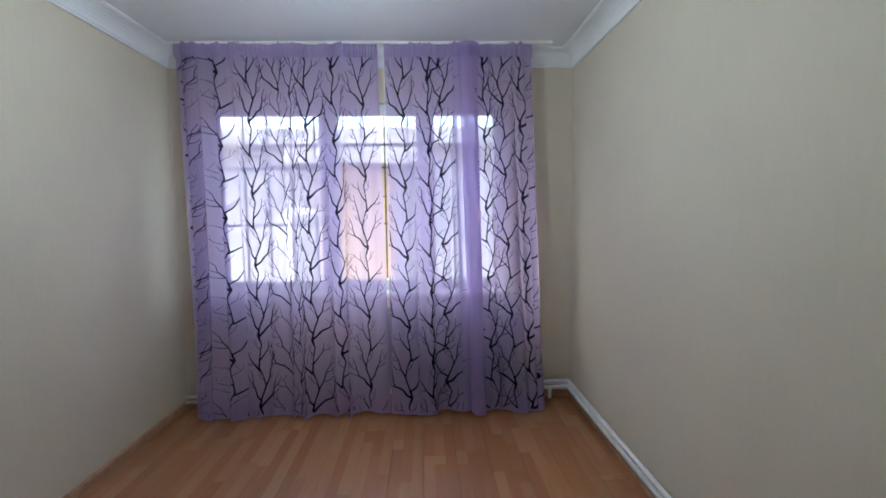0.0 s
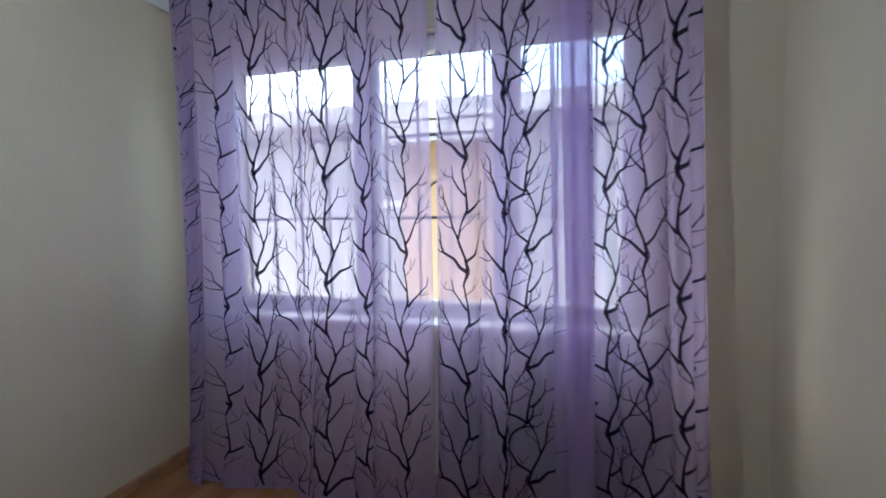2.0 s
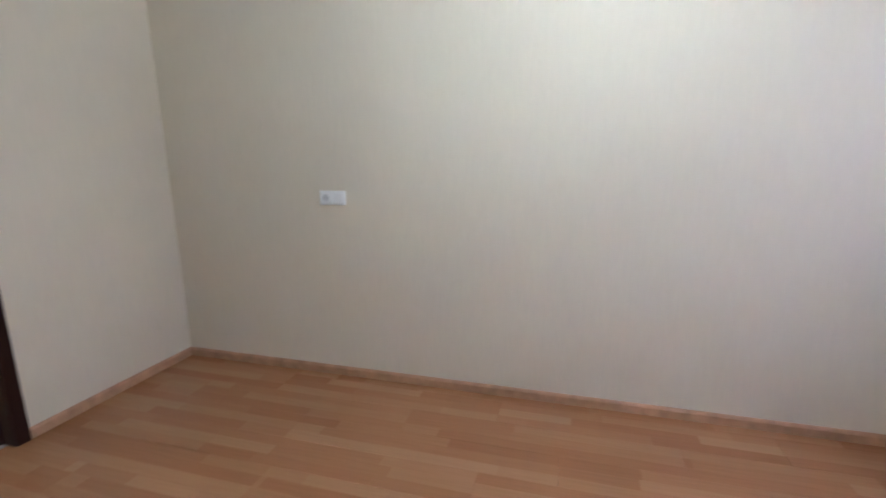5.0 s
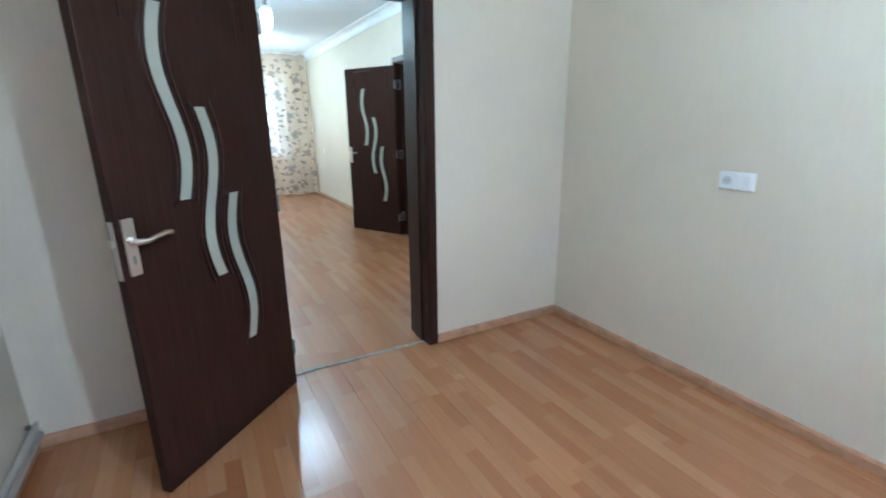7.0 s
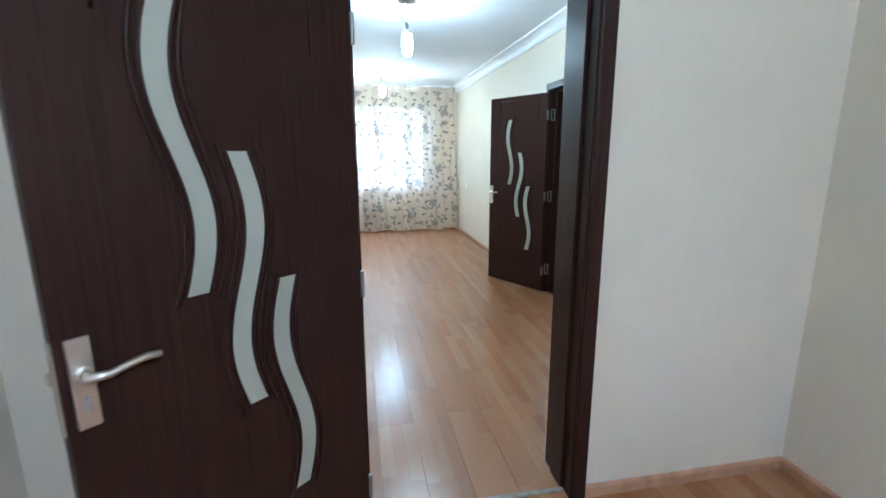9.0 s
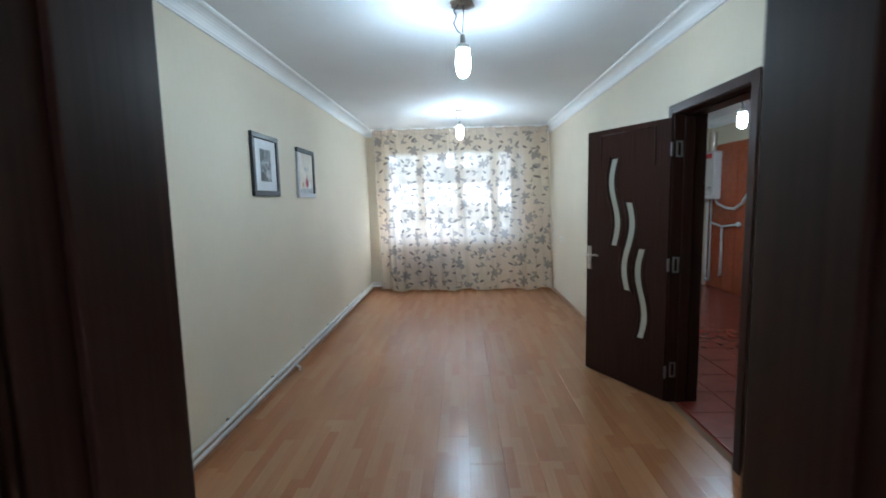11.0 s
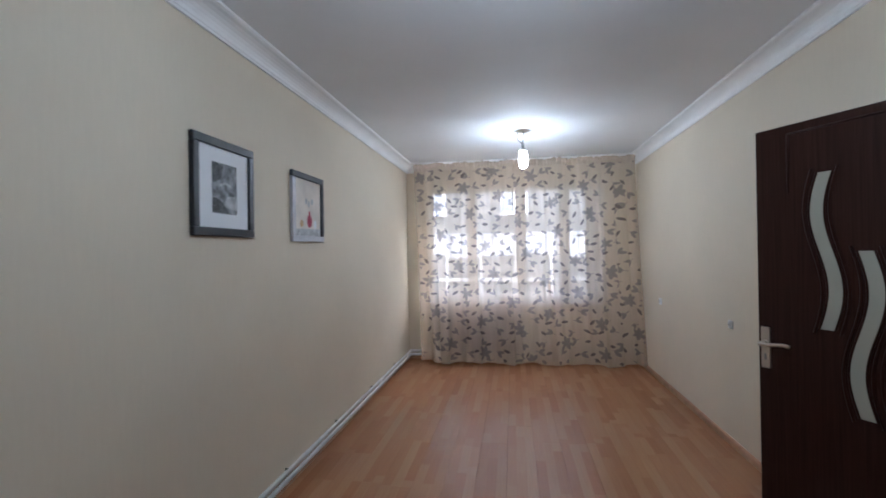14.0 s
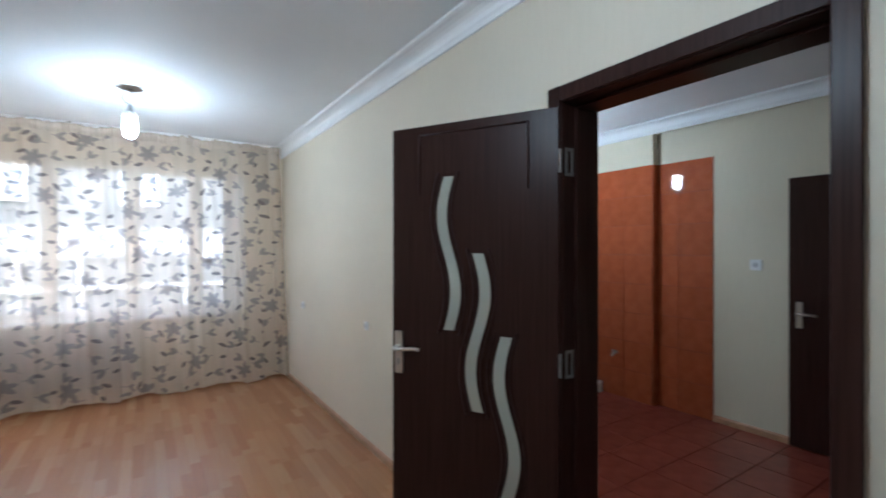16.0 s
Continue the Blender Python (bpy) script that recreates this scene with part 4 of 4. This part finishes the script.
cup = thing("drain_cap", (KX - 0.06, 4.49, 0), "white plastic drain stub at the tiled wall", "drain")
part("stub", lathe([(0.045, 0), (0.045, 0.08), (0.05, 0.085), (0.05, 0.1), (0.03, 0.102)], 18), PLASTIC, cup, smooth=True)
kd = thing("door_3", (K2 - 0.002, 2.87, 0), "closed dark brown door in the kitchen wall", "door", rz=-90)
part("leaf", box(0.0, -0.04, 0.01, 0.78, 0, 1.98, bevel=0.004, seg=2), WENGE, kd)
part("handle_plate", box(0.045, -0.048, 0.88, 0.085, -0.038, 1.07, bevel=0.003), STEEL, kd)
part("lever", tube([(0.065, -0.04, 0.985), (0.065, -0.085, 0.985), (0.11, -0.085, 0.985), (0.18, -0.083, 0.982)], 0.009, 10), STEEL, kd, smooth=True)


# ---- outside ----
ground = structure(link("ground", box(-60, -60, -0.95, 60, 60, -0.75), paint("asphalt", (0.16, 0.155, 0.15), 0.9, vary=0.3, scale=0.8)))
ORANGE = paint("ochre_render", (0.4, 0.28, 0.18), 0.85, vary=0.1, scale=1.5, grain=0.2)
GREYW = paint("pale_render", (0.4, 0.39, 0.38), 0.85, vary=0.1, scale=1.0, grain=0.2)
DULL = paint("weathered_concrete", (0.13, 0.13, 0.128), 0.9, vary=0.25, scale=0.5, grain=0.2)
LIME = paint("limewash", (0.3, 0.3, 0.3), 0.85, vary=0.05, scale=1.0)
SHEET = paint("grey_sheet_metal", (0.085, 0.086, 0.088), 0.6, vary=0.2, scale=4)
WHITE_IRON = paint("white_painted_iron", (0.6, 0.6, 0.6), 0.5, vary=0.1, scale=9)
STUCCO = paint("grey_stucco", (0.42, 0.415, 0.42), 0.88, vary=0.15, scale=0.7, grain=0.2)
ROOF = paint("roof_metal", (0.3, 0.29, 0.29), 0.5, vary=0.2)
PANE = paint("far_glass", (0.28, 0.3, 0.32), 0.15)
IRON = paint("dark_iron_bar", (0.05, 0.05, 0.06), 0.5)


def house(name, x0, x1, y, depth, top, s, m, label, cols, rows):
    """A neighbouring house whose front faces the flat; s: direction in which it goes back."""
    d = thing(name, ((x0 + x1) / 2, y, -0.75), label, "house")
    w, h = (x1 - x0) / 2, top + 0.75
    part("wall", box(-w, 0, 0, w, s * depth, h), m, d)
    part("roof", boxes([(-w - 0.3, -s * 0.35, h, w + 0.3, s * (depth + 0.3), h + 0.12), (-w - 0.3, -s * 0.4, h - 0.06, w + 0.3, -s * 0.3, h + 0.02)]), ROOF, d)
    for i in range(cols):
        for j in range(rows):
            cx, cz = -w + 2 * w * (i + 0.5) / cols, 1.0 + j * 2.7
            if cz + 1.4 > h:
                continue
            win = part("window", boxes([(cx - 0.55, -s * 0.03, cz, cx + 0.55, 0, cz + 0.07), (cx - 0.55, -s * 0.03, cz + 1.23, cx + 0.55, 0, cz + 1.3), (cx - 0.55, -s * 0.03, cz + 0.07, cx - 0.48, 0, cz + 1.23), (cx + 0.48, -s * 0.03, cz + 0.07, cx + 0.55, 0, cz + 1.23), (cx - 0.03, -s * 0.03, cz + 0.07, cx + 0.03, 0, cz + 1.23)]), PVC, d)
            part("pane", box(cx - 0.48, -s * 0.012, cz + 0.07, cx + 0.48, -s * 0.002, cz + 1.23), PANE, win)
            part("sill", box(cx - 0.6, -s * 0.1, cz - 0.05, cx + 0.6, 0, cz), GREYW, win)
    return d


house("house", -7.0, 9.0, BY - 2.3, 7, 2.35, -1, STUCCO, "pale rendered neighbouring house with metal roof", 6, 1)
house("porch", 1.52, 2.4, BY - 2.05, 0.24, 2.1, -1, ORANGE, "ochre rendered porch of the neighbouring house", 1, 0)
house("house", -14.0, 17.0, LY + 13, 9, 9.5, 1, DULL, "weathered grey apartment building across the yard", 9, 3)
wall = thing("yard_wall", (1.5, LY + 11, -0.75), "whitewashed garden wall across the yard", "garden wall")
part("wall", box(-12, 0, 0, 13, 0.25, 2.75), LIME, wall)
part("coping", box(-12.05, -0.05, 2.75, 13.05, 0.3, 2.83), GREYW, wall)


def grille(name, w, y, label, n, iron, half=0.006):
    """A wrought security grille outside a window."""
    d = thing(name, (0, 0, 0), label, "window grille", "window grilles")
    for k in range(n + 1):
        x = w[0] + (w[1] - w[0]) * k / n
        part("bar", box(x - half, y - 0.006, w[2], x + half, y + 0.006, w[3]), iron, d)
    for f in (0.02, 0.36, 0.68, 0.98):
        z = w[2] + (w[3] - w[2]) * f
        part("rail", box(w[0], y - 0.012, z - 0.008, w[1], y - 0.006, z + 0.008), iron, d)
    for k in range(0, n, 2):
        c = w[0] + (w[1] - w[0]) * (k + 1) / n
        rr = (w[1] - w[0]) / n
        pts = [(c + rr * math.cos(math.pi * j / 10), y + 0.01, w[2] + (w[3] - w[2]) * 0.36 + rr * 1.2 * math.sin(math.pi * j / 10)) for j in range(11)]
        part("scroll", tube(pts, 0.006, 6), iron, d)
    return d


grille("window_grille", BW, BY - 0.27, "dark iron security grille with arched scrolls outside the bedroom window", 12, IRON)
grille("window_grille", LW, LY + 0.27, "white painted iron security grille outside the living room window", 16, WHITE_IRON, 0.009)
fence = thing("yard_fence", (1.5, LY + 4.5, -0.75), "grey sheet metal yard fence with white rails", "fence")
for k in range(16):
    part("panel", box(-6.4 + k * 0.8, -0.012 - 0.02 * (k % 2), 0.05, -5.63 + k * 0.8, 0.012, 2.05 + 0.04 * (k % 3), bevel=0.004), SHEET, fence)
    part("post", box(-6.44 + k * 0.8, -0.06, 0.0, -6.39 + k * 0.8, -0.034, 2.12), GREYW, fence)
for z in (0.95, 1.5):
    part("rail", box(-6.45, -0.09, z, 6.4, -0.061, z + 0.06), LIME, fence)


# ---- floor boards and tiles ----
def board_mesh(name, w, l, t, m, bev):
    bm = bmesh.new()
    add_box(bm, -w / 2, -l / 2, -t, w / 2, l / 2, 0)
    top = [v for v in bm.verts if v.co.z > -1e-6]
    for v in top:
        v.co.x -= math.copysign(bev, v.co.x)
        v.co.y -= math.copysign(bev, v.co.y)
    me = bpy.data.meshes.new(name)
    bm.to_mesh(me)
    bm.free()
    me.materials.append(m)
    return me


def boards(y0, y1, shift, seed):
    """Rows of laminate boards along y between two walls, ends staggered."""
    r = random.Random(seed)
    w, l = 0.195, 1.285
    meshes = {}
    x = 0.0
    while x < 3.0 - 0.01:
        bw = min(w, 3.0 - x)
        y = y0 - r.uniform(0, 1.0)
        while y < y1:
            a, b = max(y, y0), min(y + l, y1)
            if b - a > 0.02:
                key = (round(bw, 3), round(b - a, 3))
                if key not in meshes:
                    meshes[key] = board_mesh("board", bw - 0.0003, b - a - 0.0003, 0.0115, LAMINATE, 0.0004)
                ob = new("board", meshes[key])
                ob.parent = floor
                ob.location = (x + bw / 2, (a + b) / 2, 0)
            y += l
        x += w


boards(BY, -0.045, 0, 1)
boards(-0.045, LY, 0, 2)


def tiles_floor(x0, x1, y0, y1, size, parent):
    me = board_mesh("floor_tile", size - 0.004, size - 0.004, 0.01, FTILE, 0.0015)
    for i in range(int((x1 - x0) / size) + 1):
        for j in range(int((y1 - y0) / size) + 1):
            cx, cy = x0 + (i + 0.5) * size, y0 + (j + 0.5) * size
            if cx + size / 2 < x1 + 0.25 and cy + size / 2 < y1 + 0.25:
                ob = new("floor_tile", me)
                ob.parent = parent
                ob.location = (cx, cy, 0)


def tiles_wall(x, y0, y1, z1, tw, th):
    wall = structure(link("tiled_wall_backing", box(x - 0.004, y0, 0, x + 0.004, y1, z1), TILE_JOINT))
    bm = bmesh.new()
    meshes = {}
    nz = int(round(z1 / th))
    y = y0
    while y < y1 - 0.02:
        w = min(tw, y1 - y)
        key = round(w, 3)
        if key not in meshes:
            meshes[key] = board_mesh("wall_tile", th - 0.003, w - 0.003, 0.006, TILE, 0.0012)
        for j in range(nz):
            ob = new("wall_tile", meshes[key])
            ob.parent = wall
            ob.matrix_basis = Matrix.Translation((x - 0.008, y + w / 2, (j + 0.5) * th)) @ Matrix.Rotation(-math.pi / 2, 4, "Y")
        y += tw


tiles_floor(3.07, K2, 1.2, 7.0, 0.333, kfloor)
tiles_wall(KX, 3.92, LY, 2.24, 0.3, 0.28)
tiles_wall(K2, 3.42, 3.92, 2.24, 0.3, 0.28)
tagged(link("tiled_return", box(KX, 3.912, 0, K2 - 0.008, 3.922, 2.24), TILE), "narrow terracotta tiled return of the kitchen wall", "tiled wall", kind="structure")
